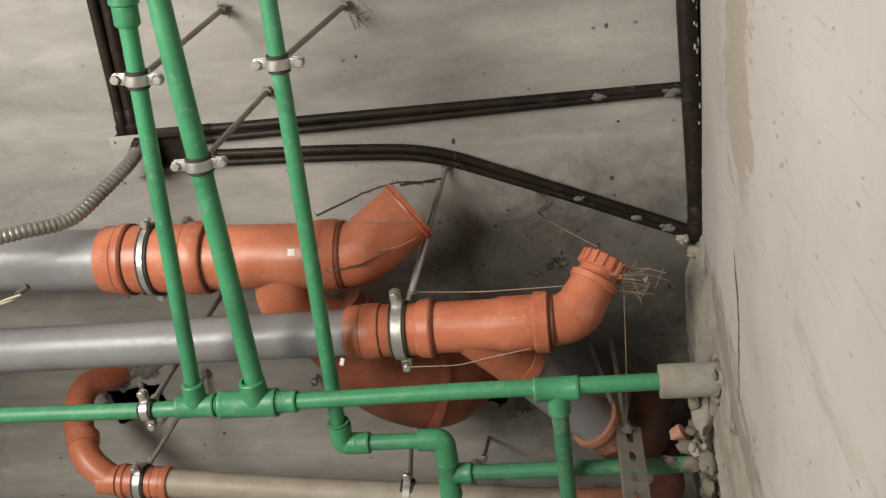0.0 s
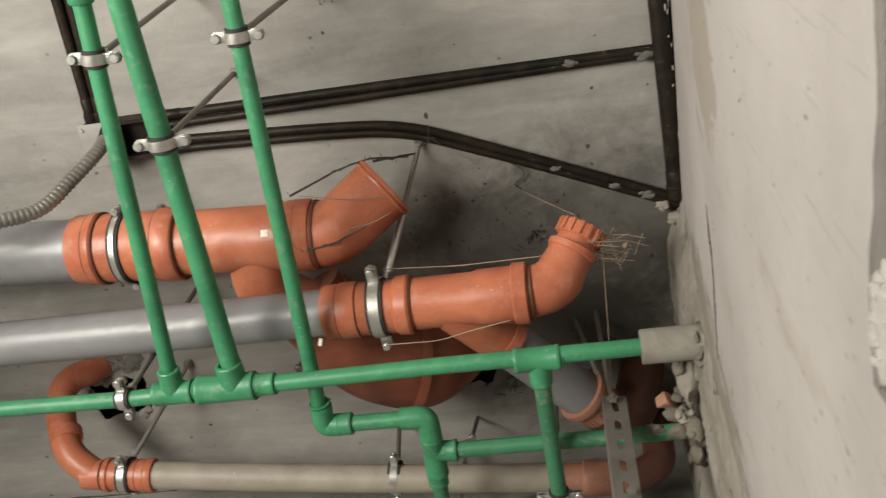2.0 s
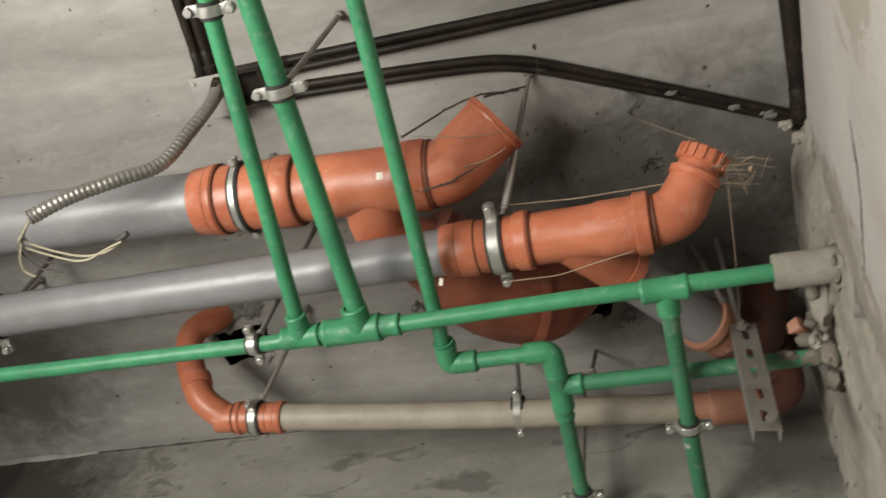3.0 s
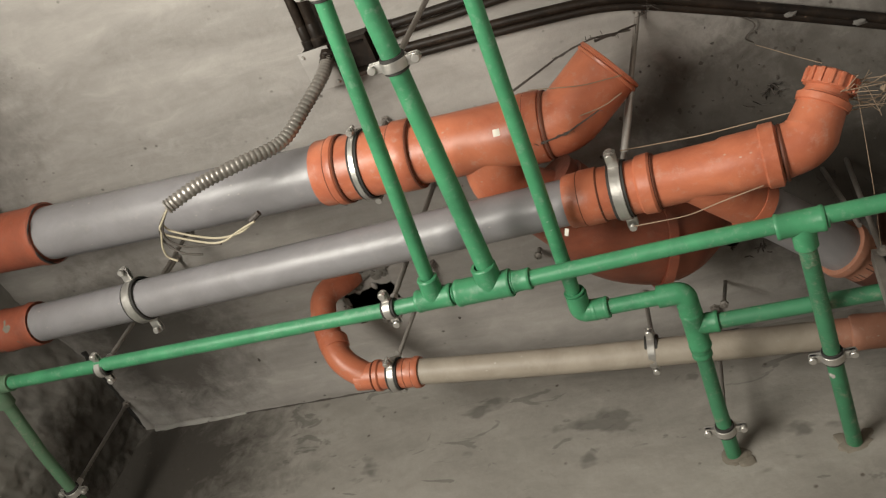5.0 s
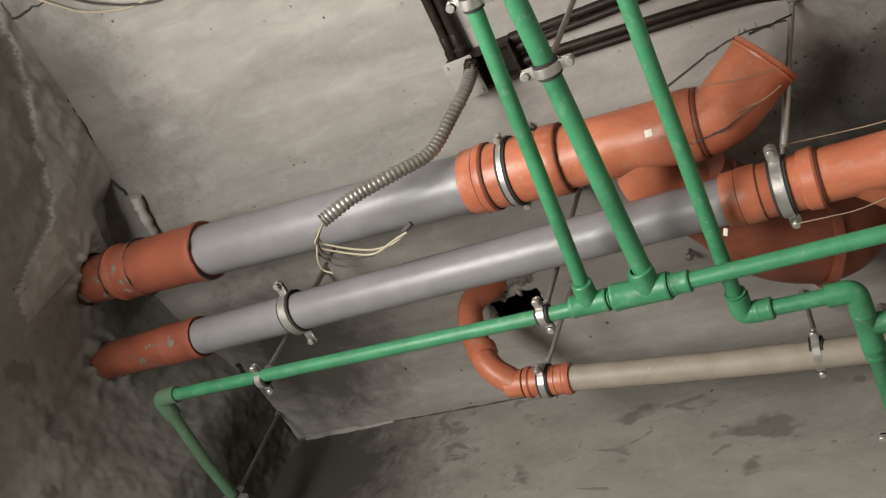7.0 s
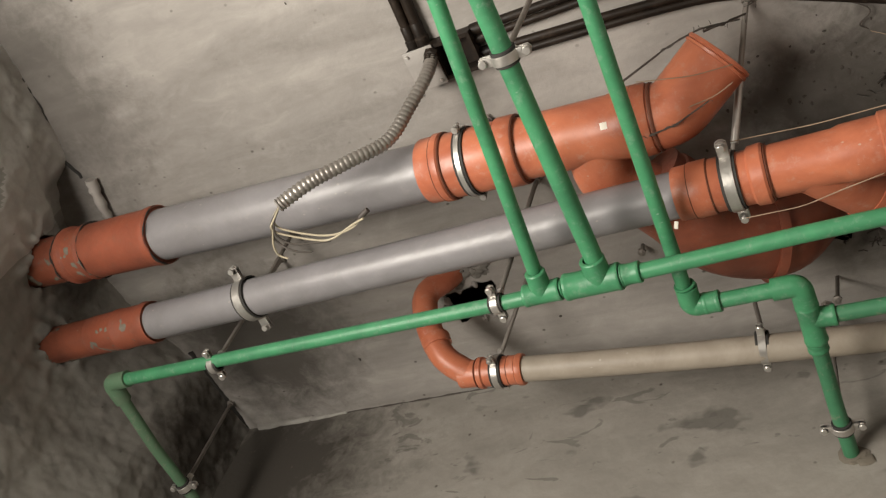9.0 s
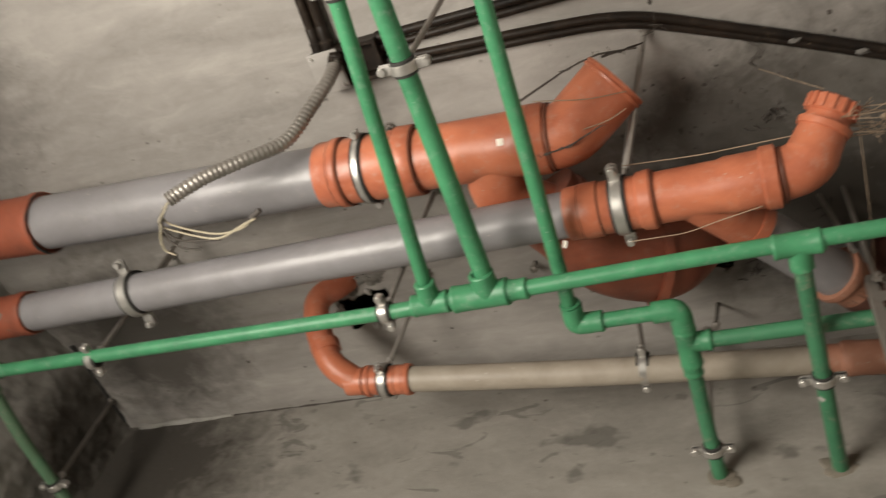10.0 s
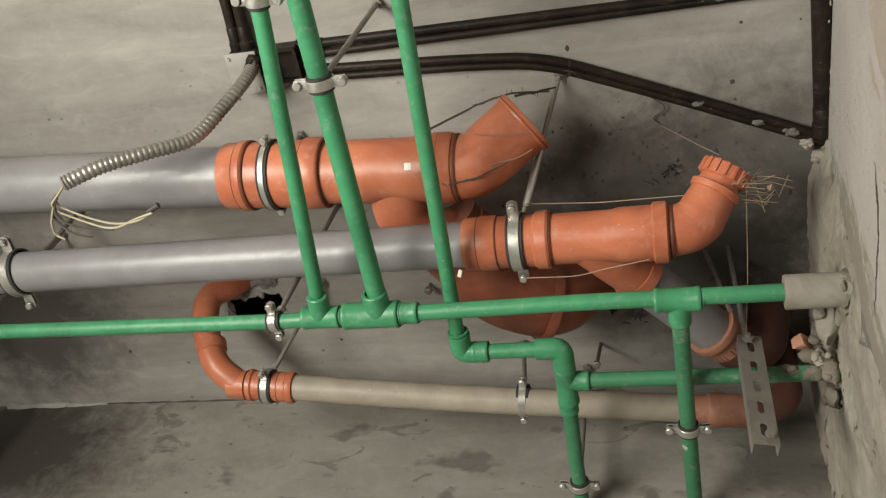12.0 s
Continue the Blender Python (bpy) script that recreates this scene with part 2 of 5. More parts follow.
def splashed_material():
    """Green plastic with dried mortar splashes."""
    m = Mat("mortar_splashed_green", 0.5)
    base = m.mix(m.ramp(m.noise(9, 7, 0.65), (0.36, 0.0), (0.68, 1.0)), (0.055, 0.22, 0.11), (0.035, 0.14, 0.07))
    crust = m.ramp(m.mix(0.4, m.noise(24, 6, 0.65, m.stretch(0.7, 0.7, 1.0), 0.8), m.noise(90, 5, 0.7)), (0.52, 0.0), (0.66, 0.6))
    base = m.mix(crust, base, (0.34, 0.30, 0.235))
    return m.set(base, m.ramp(crust, (0.0, 0.45), (1.0, 0.95)), crust, 0.0025, 0.8)


M_SPLASH = splashed_material()
M_STICKER = pipe_material("white_paper", (0.82, 0.78, 0.70), (0.78, 0.72, 0.62), (0.7, 0.6, 0.5), 0.5, 0.2)

# ---- building helpers ----


def mesh_of(name, bm, material, smooth=True, sharp=35):
    bmesh.ops.recalc_face_normals(bm, faces=bm.faces)
    me = bpy.data.meshes.new(name)
    bm.to_mesh(me)
    bm.free()
    if material:
        me.materials.append(material)
    if smooth:
        for p in me.polygons:
            p.use_smooth = True
        me.set_sharp_from_angle(angle=radians(sharp))
    return me


def part(name, bm, material, parent=None, label="", smooth=True, sharp=35):
    ob = new(name, mesh_of(name, bm, material, smooth, sharp))
    ob.parent = parent
    if parent is not None and parent.type == "EMPTY":
        ob.location = -Vector(parent.get("base", (0, 0, 0)))
    if label:
        tagged(ob, label)
    return ob


def thing(name, label, category, group="", kind="", base=(0, 0, 0)):
    ob = new(name)
    ob.empty_display_size = 0.05
    ob.location = base
    ob["base"] = tuple(base)
    return tagged(ob, label, category, group, kind)


def frame_of(d):
    d = Vector(d).normalized()
    u = d.cross(Vector((0, 0, 1)))
    if u.length < 1e-4:
        u = Vector((1, 0, 0))
    u.normalize()
    return d, u, d.cross(u)


def lathe(bm, origin, d, profile, seg=40):
    """Rings of (distance along d, radius); radius 0 closes."""
    d, u, v = frame_of(d)
    o = Vector(origin)
    rings = []
    for s, r in profile:
        if r <= 0:
            rings.append([bm.verts.new(o + d * s)])
        else:
            rings.append([bm.verts.new(o + d * s + (u * math.cos(a) + v * math.sin(a)) * r) for a in (2 * math.pi * k / seg for k in range(seg))])
    for a, b in zip(rings, rings[1:]):
        for k in range(seg):
            j = (k + 1) % seg
            q = [a[k % len(a)], a[j % len(a)], b[j % len(b)], b[k % len(b)]]
            q = [w for i, w in enumerate(q) if w not in q[:i]]
            if len(q) > 2:
                bm.faces.new(q)
    return bm


def rounded(points, radius, steps=8):
    """A polyline with its corners rounded."""
    pts = [Vector(p) for p in points]
    out = [pts[0]]
    for a, b, c in zip(pts, pts[1:], pts[2:]):
        d1, d2 = (a - b), (c - b)
        cut = min(radius, d1.length * 0.48, d2.length * 0.48)
        p, q = b + d1.normalized() * cut, b + d2.normalized() * cut
        for k in range(steps + 1):
            t = k / steps
            out.append(p * (1 - t) ** 2 + b * 2 * t * (1 - t) + q * t * t)
    return out + [pts[-1]]


def sweep(bm, pts, r, seg=24, caps=True):
    """A tube along points; r is a number or one per point."""
    pts = [Vector(p) for p in pts]
    n = len(pts)
    rs = r if isinstance(r, (list, tuple)) else [r] * n
    tang = [(pts[min(i + 1, n - 1)] - pts[max(i - 1, 0)]).normalized() for i in range(n)]
    _, u, _ = frame_of(tang[0])
    rings = []
    for p, t, rr in zip(pts, tang, rs):
        u = (u - t * u.dot(t)).normalized()
        v = t.cross(u)
        rings.append([bm.verts.new(p + (u * math.cos(a) + v * math.sin(a)) * rr) for a in (2 * math.pi * k / seg for k in range(seg))])
    for a, b in zip(rings, rings[1:]):
        for k in range(seg):
            j = (k + 1) % seg
            bm.faces.new((a[k], a[j], b[j], b[k]))
    if caps:
        bm.faces.new(rings[0])
        bm.faces.new(rings[-1][::-1])
    return bm


def box(bm, m, sx, sy, sz, bevel=0.0):
    got = bmesh.ops.create_cube(bm, size=1.0, matrix=m @ Matrix.Diagonal((sx, sy, sz, 1)))
    if bevel:
        edges = list({e for w in got["verts"] for e in w.link_edges})
        bmesh.ops.bevel(bm, geom=edges, offset=bevel, segments=2, affect="EDGES", profile=0.6)
    return bm


def plate(outline, holes, thick, place):
    """A slab from an outline in (a, b) with holes, given thickness; place maps (a, b, depth) to the world."""
    bm = bmesh.new()
    edges = []
    for loop in (outline, *holes):
        vs = [bm.verts.new((a, b, 0)) for a, b in loop]
        edges += [bm.edges.new((p, q)) for p, q in zip(vs, vs[1:] + vs[:1])]
    bmesh.ops.triangle_fill(bm, edges=edges, use_beauty=True, normal=(0, 0, 1))
    got = bmesh.ops.extrude_face_region(bm, geom=bm.faces[:])
    for w in [g for g in got["geom"] if isinstance(g, bmesh.types.BMVert)]:
        w.co.z = thick
    for w in bm.verts:
        w.co = Vector(place(w.co.x, w.co.y, w.co.z))
    return bm


def ragged(points, step, amount, seed):
    """A closed outline with a broken, uneven edge."""
    rnd = random.Random(seed)
    out = []
    for (a, b), (c, d) in zip(points, points[1:] + points[:1]):
        n = max(1, int(math.hypot(c - a, d - b) / step))
        for k in range(n):
            j = amount if k else amount * 0.5
            out.append((a + (c - a) * k / n + rnd.uniform(-j, j), b + (d - b) * k / n + rnd.uniform(-j, j)))
    return out


def blob(bm, centre, size, seed, level=3, rough=0.45):
    """A lump of mortar."""
    got = bmesh.ops.create_icosphere(bm, subdivisions=level, radius=1.0)
    for w in got["verts"]:
        n1 = noise.noise(w.co * 1.6 + Vector((seed, 0, 0))) * rough + noise.noise(w.co * 4.5 + Vector((0, seed, 0))) * rough * 0.5
        w.co = Vector(centre) + Vector(a * s for a, s in zip(w.co * (1 + n1), size))
    return bm


def ring(r, n=14, cx=0.0, cy=0.0):
    return [(cx + r * math.cos(2 * math.pi * k / n), cy + r * math.sin(2 * math.pi * k / n)) for k in range(n)]


# ---- the large structure ----
CEIL, BACK, REAR, EAST = 3.0, 1.715, -2.3, 0.53
WEST = lambda y: -1.42 - (y - 0.7) * 0.11

b = plate([(-1.85, REAR - 0.15), (0.75, REAR - 0.15), (0.75, BACK + 0.15), (-1.85, BACK + 0.15)],
          [ragged([(-0.728, 1.418), (-0.69, 1.428), (-0.645, 1.405), (-0.606, 1.412), (-0.603, 1.455), (-0.618, 1.503), (-0.672, 1.495), (-0.726, 1.505), (-0.738, 1.46)], 0.011, 0.006, 3),
           ragged([(0.04, 1.43), (0.11, 1.42), (0.135, 1.45), (0.125, 1.50), (0.06, 1.497)], 0.014, 0.006, 4)],
          0.07, lambda a, c, d: (a, c, CEIL + d))
for w in b.verts:
    # the hole widens upwards to keep its inside dark
    if w.co.z > CEIL + 0.05 and -0.78 < w.co.x < -0.56 and 1.38 < w.co.y < 1.54:
        w.co.x += -0.09 if w.co.x < -0.67 else 0.05
        w.co.y += 0.11 if w.co.y > 1.455 else -0.03
    if w.co.z > CEIL + 0.05 and 0.03 < w.co.x < 0.16 and 1.40 < w.co.y < 1.53:
        w.co.x += -0.08 if w.co.x < 0.1 else 0.03
        w.co.y += 0.09 if w.co.y > 1.47 else -0.02
ceiling = tagged(part("ceiling", b, M_CEIL, smooth=False), "grey cast concrete ceiling slab with board marks, stains and coloured-in shade", "ceiling", kind="structure")
# added backing over the holes; its dark colour stands for the shade inside
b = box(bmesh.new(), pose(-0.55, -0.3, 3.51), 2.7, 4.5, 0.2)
tagged(part("slab_above", b, M_FLOOR, smooth=False), "added concrete slab above the ceiling holes, coloured dark for their shade", "slab", kind="structure")
b = plate([(-1.85, 0), (0.75, 0), (0.75, CEIL + 0.45), (-1.85, CEIL + 0.45)],
          [ragged(ring(0.022, 10, 0.047, 2.655), 0.02, 0.004, 5), ragged(ring(0.022, 10, 0.252, 2.655), 0.02, 0.004, 6), ragged(ring(0.022, 10, -1.372, 2.62), 0.02, 0.004, 7)],
          0.2, lambda a, c, d: (a, BACK + d, c))
tagged(part("wall_north", b, M_BACK, smooth=False), "grey concrete wall with dark damp blotches", "wall", kind="structure")
DOOR = [(-0.7, 0.02), (0.3, 0.02), (0.3, 2.1), (-0.7, 2.1)]
b = plate([(REAR - 0.1, 0), (0.80, 0), (0.80, CEIL + 0.45), (REAR - 0.1, CEIL + 0.45)], [DOOR], 0.2, lambda a, c, d: (WEST(a) - 0.03 - d, a, c))
tagged(part("wall_west", b, M_BARE, smooth=False), "dark rough concrete wall with a doorway", "wall", kind="structure")
# behind y = 0.8 the wall steps back to where the drains enter
UP_Y, UP_Z, LOW_Y, LOW_Z = 0.981, 2.835, 1.1585, 2.757
b = plate([(0.80, 0), (BACK, 0), (BACK, CEIL + 0.45), (0.80, CEIL + 0.45)],
          [ragged(ring(0.08, 14, UP_Y, UP_Z), 0.02, 0.01, 8), ragged(ring(0.062, 14, LOW_Y, LOW_Z), 0.02, 0.01, 9)],
          0.16, lambda a, c, d: (-1.60 - (a - 0.8) * 0.07 - d, a, c))
tagged(part("wall_west_recess", b, M_BARE, smooth=False), "set-back concrete wall broken open round two pipes", "wall", kind="structure")


def strip_edge(y, z):
    """The ragged lower edge of a newer mortar strip under the ceiling."""
    jag = noise.fractal((y * 22, z * 22, 4.0), 0.7, 2.0, 4) * 0.014
    return float(np.interp(y, (0.4, 0.5, 0.58, 0.667, 0.764, 0.804, 0.86), (2.975, 2.95, 2.905, 2.855, 2.815, 2.765, 2.62))) + jag


def west_face(y, z):
    """The mortar coat: flush to the south, broken back round the drains, with a notch under the ceiling."""
    x = float(np.interp(y + noise.noise((y * 6, z * 6, 3.0)) * 0.015, (0.4, 0.67, 0.79, 0.9, 1.0, 1.15, 1.3, 1.45, 1.6, 1.72), (-1.392, -1.412, -1.440, -1.482, -1.535, -1.578, -1.56, -1.50, -1.492, -1.485)))
    notch = float(np.interp(z, (2.90, 2.96), (0.0, 1.0))) * float(np.interp(y, (0.83, 0.87, 1.0, 1.1), (0.0, 1.0, 1.0, 0.0)))
    return x - 0.055 * notch + 0.008 * float(np.interp(z - strip_edge(y, z), (-0.006, 0.004), (0.0, 1.0))) * float(np.interp(y, (0.86, 0.93), (1.0, 0.0)))


b = bmesh.new()
bmesh.ops.create_grid(b, x_segments=230, y_segments=180, size=0.5)
gone = []
for f in b.faces:
    c = f.calc_center_median()
    y, z = 0.4 + (c.x + 0.5) * (BACK - 0.4), 1.95 + (c.y + 0.5) * (CEIL - 1.95)
    jag = noise.noise((y * 30, z * 30, 5.0)) * 0.016
    if math.hypot(y - UP_Y, z - UP_Z) < 0.056 + jag * 0.5 or math.hypot(y - LOW_Y, z - LOW_Z) < 0.042 + jag * 0.5:
        gone.append(f)
bmesh.ops.delete(b, geom=gone, context="FACES")
for w in b.verts:
    y, z = 0.4 + (w.co.x + 0.5) * (BACK - 0.4), 1.95 + (w.co.y + 0.5) * (CEIL - 1.95)
    n1 = noise.fractal((y * 5, z * 5, 7.0), 0.8, 2.0, 5) + noise.fractal((y * 28, z * 28, 1.0), 0.6, 2.0, 4) * 0.22
    near = min(math.hypot(y - UP_Y, z - UP_Z) - 0.058, math.hypot(y - LOW_Y, z - LOW_Z) - 0.044)
    heap = 0.03 * math.exp(-max(near, 0.0) * 38) * (0.5 + 1.3 * noise.noise((y * 34, z * 34, 1.0)))
    w.co = Vector((west_face(y, z) + n1 * 0.012 + heap, y, z))
coat = tagged(part("plaster_west", b, M_WEST, sharp=60), "rough patchy mortar coat, newer and paler under the ceiling", "plaster", kind="structure")
coat.data.materials.append(M_STRIP)
for f in coat.data.polygons:
    if f.center.y < 0.93 and f.center.z > strip_edge(f.center.y, f.center.z):
        f.material_index = 1
# unseen wall behind the camera, kept dark to cut bounced light
b = plate([(-1.85, 0), (0.75, 0), (0.75, CEIL + 0.45), (-1.85, CEIL + 0.45)], [], 0.2, lambda a, c, d: (a, REAR - d, c))
tagged(part("wall_south", b, M_DARK, smooth=False), "plain bare concrete wall", "wall", kind="structure")
b = box(bmesh.new(), pose(-0.55, -0.3, -0.1), 2.6, 4.4, 0.2)
tagged(part("floor", b, M_FLOOR, smooth=False), "grey concrete floor", "floor", kind="structure")


def east_x(z):
    """The uneven face of the plaster: it leans out towards the floor."""
    return float(np.interp(z, (1.7, 2.45, 2.75, 3.0), (0.466, 0.478, 0.500, 0.515)))


def bare_face(a, c, d):
    return (east_x(c) + 0.0045 + d, a, c)


LEVELS = (0.0, 1.2, 1.6, 1.7, 1.9, 2.2, 2.45, 2.75, CEIL)
JOINT = lambda z: 0.735 + (z - 1.85) * 0.706


def wall_strip(y0, y1, holes):
    """One pour of the bare wall; its levels follow the lean of the face."""
    return plate([(y0(z), z) for z in LEVELS] + [(y1(z), z) for z in reversed(LEVELS)], holes, 0.2, bare_face)


east = thing("wall_east", "bare grey concrete wall with a pour joint under the plaster", "wall", kind="structure", base=(0.5, 0, 0))
part("panel", wall_strip(lambda z: REAR - 0.1, lambda z: JOINT(z) - 0.00005, [[(0.5405, 1.824), (0.534, 1.813), (0.5305, 1.801), (0.5355, 1.796), (0.5415, 1.804), (0.543, 1.816)], ragged(ring(0.0022, 7, 0.623, 1.808), 0.01, 0.0006, 32), ragged(ring(0.0026, 7, 0.652, 1.773), 0.01, 0.0007, 33)]), M_EAST, east, smooth=False)
part("panel", wall_strip(lambda z: JOINT(z) + 0.00005, lambda z: max(1.105, JOINT(z) + 0.02), [ragged(ring(0.0022, 7, 0.745, 1.79), 0.01, 0.0006, 34)]), M_EAST, east, smooth=False)
b = box(bmesh.new(), pose(0.76, -0.3, 1.73), 0.1, 4.3, 3.46)
part("core", b, M_EAST, east, smooth=False)
b = bmesh.new()
bmesh.ops.create_grid(b, x_segments=170, y_segments=300, size=0.5)
for w in b.verts:
    y, z = 1.10 + (w.co.x + 0.5) * (BACK - 1.10), 1.7 + (w.co.y + 0.5) * (CEIL - 1.7)
    n1 = noise.fractal((y * 11, z * 11, 2.0), 0.6, 2.0, 6)
    n1 += noise.fractal((y * 45, z * 30, 6.0), 0.5, 2.0, 4) * 0.3 + max(0.0, noise.noise((y * 24, z * 16, 4.0)) - 0.25) * 0.5
    lean = float(np.interp(y, (1.12, 1.22), (east_x(z) + 0.008, 0.486)))
    deep = float(np.interp(y + n1 * 0.02, (1.30, 1.40), (0.0, 0.006)))
    w.co = Vector((lean + deep + n1 * 0.0045, y, z))
part("broken_face", b, M_ROUGH, east, "rough crumbling mortar face behind the plaster edge")

rnd = random.Random(11)
edge = [(1.17, 2.99), (1.15, 2.85), (1.145, 2.6), (1.17, 2.2), (1.2, 1.6), (0.95, 1.64), (0.80, 1.70), (0.750, 1.777), (0.745, 1.81), (0.747, 1.855), (0.70, 1.870), (0.65, 1.868), (0.60, 1.868), (0.54, 1.879), (0.45, 1.884), (0.2, 1.885), (REAR, 1.88), (REAR, 2.99)]
b = bmesh.new()
vs = [b.verts.new((a, c, 0)) for a, c in ragged(edge, 0.02, 0.005, 12)]
bmesh.ops.triangle_fill(b, edges=[b.edges.new((p, q)) for p, q in zip(vs, vs[1:] + vs[:1])], use_beauty=True, normal=(0, 0, 1))
bmesh.ops.subdivide_edges(b, edges=[e for e in b.edges if e.calc_length() > 0.15], cuts=6, use_grid_fill=True)
bmesh.ops.triangulate(b, faces=b.faces[:])
got = bmesh.ops.extrude_face_region(b, geom=b.faces[:])
top = {g for g in got["geom"] if isinstance(g, bmesh.types.BMVert)}
for w in b.verts:
    y, z = w.co.x, w.co.y
    x = east_x(z) + noise.noise((y * 3, z * 3, 0)) * 0.003
    w.co = Vector((x if w in top else x + 0.007, y, z))
tagged(part("plaster_east", b, M_PLASTER), "rough off-white plaster coat with a broken lower edge", "plaster", kind="structure")

# ---- pipe clamps and their hanger rods ----


def oriented(at, axis, up=(0, 0, 1)):
    x = Vector(axis).normalized()
    z = Vector(up)
    z = (z - x * z.dot(x)).normalized()
    y = z.cross(x)
    m = Matrix((x, y, z)).transposed().to_4x4()
    m.translation = Vector(at)
    return m


def tube_ring(bm, r0, r1, width, seg=36):
    lathe(bm, (-width / 2, 0, 0), (1, 0, 0), [(0, r0), (0, r1 - 0.0006), (0.0006, r1), (width - 0.0006, r1), (width, r1 - 0.0006), (width, r0), (0, r0)], seg)
    return bm


def pipe_clamp(at, axis, r, label, rod_to=None, up=(0, 0, 1), width=0.02, group="hanger clamps", small=False):
    """A two-part steel clamp with a rubber lining; the rod runs up to the ceiling."""
    c = thing("pipe_clamp", label, "pipe clamp", group)
    m = oriented(at, axis, up)
    c.matrix_world = m
    k = max(0.8, min(1.25, r / 0.03))
    part("rubber_lining", tube_ring(bmesh.new(), r - 0.0005, r + 0.0035, width + 0.010), M_RUBBER, c, "black rubber lining")
    b = tube_ring(bmesh.new(), r + 0.003, r + 0.0056, width)
    ear = 0.012 if small else 0.0145 + 0.28 * r
    for s in (-1, 1):
        for h in (-1, 1):
            box(b, pose(0, s * (r + ear / 2 + 0.002), h * 0.0036), width, ear + 0.004, 0.0028, 0.0008)
            lathe(b, (0, s * (r + ear * 0.95), h * 0.0036 - 0.0014), (0, 0, 1), [(0, 0), (0, width / 2), (0.0028, width / 2), (0.0028, 0)], 20)
    part("band", b, M_ZINC, c)
    for s in (-1, 1):
        b = bmesh.new()
        o = (0, s * (r + ear), -0.012 * k)
        lathe(b, o, (0, 0, 1), [(0, 0), (0, 0.0055), (0.0012, 0.0066), (0.005, 0.0066), (0.005, 0.0036), (0.021 * k, 0.0036), (0.022 * k, 0)], 12)
        lathe(b, (0, s * (r + ear), -0.0125 * k), (0, 0, 1), [(0, 0), (0, 0.002), (0.002, 0.002)], 8)
        part("bolt", b, M_ZINC, c)
    b = lathe(bmesh.new(), (0, 0, r + 0.004), (0, 0, 1), [(0, 0.009), (0.003, 0.0075), (0.016, 0.0075), (0.016, 0.004)], 6)
    part("boss_nut", b, M_ZINC, c)
    top = Vector(rod_to) if rod_to else Vector((at[0], at[1], CEIL + 0.01))
    inv = m.inverted()
    lo, hi = Vector((0, 0, r + 0.008)), inv @ top
    b = bmesh.new()
    steps = 60
    rod_r = 0.0049
    pts = [lo.lerp(hi, i / steps) for i in range(steps + 1)]
    sweep(b, pts, [rod_r * (1.0 if i % 2 else 0.9) for i in range(steps + 1)], 10)
    part("threaded_rod", b, M_ROD, c, "dull threaded steel hanger rod")
    d = (hi - lo).normalized()
    b = lathe(bmesh.new(), hi - d * 0.02, d, [(0, 0.0045), (0, 0.009), (0.007, 0.009), (0.007, 0.011), (0.0085, 0.011), (0.0085, 0.0045)], 6)
    part("anchor_nut", b, M_ROD, c)
    return c


def fitting(parent, name, origin, d, profile, material, label="", seg=44):
    return part(name, lathe(bmesh.new(), origin, d, profile, seg), material, parent, label)


def groove(parent, origin, d, s, r, w=0.004):
    """A dark seal lip that stands proud in the joint."""
    fitting(parent, "seal", Vector(origin) + Vector(d).normalized() * s, d, [(0, r - 0.004), (0, r), (w * 0.5, r + 0.0012), (w, r), (w, r - 0.004)], M_SEAL)


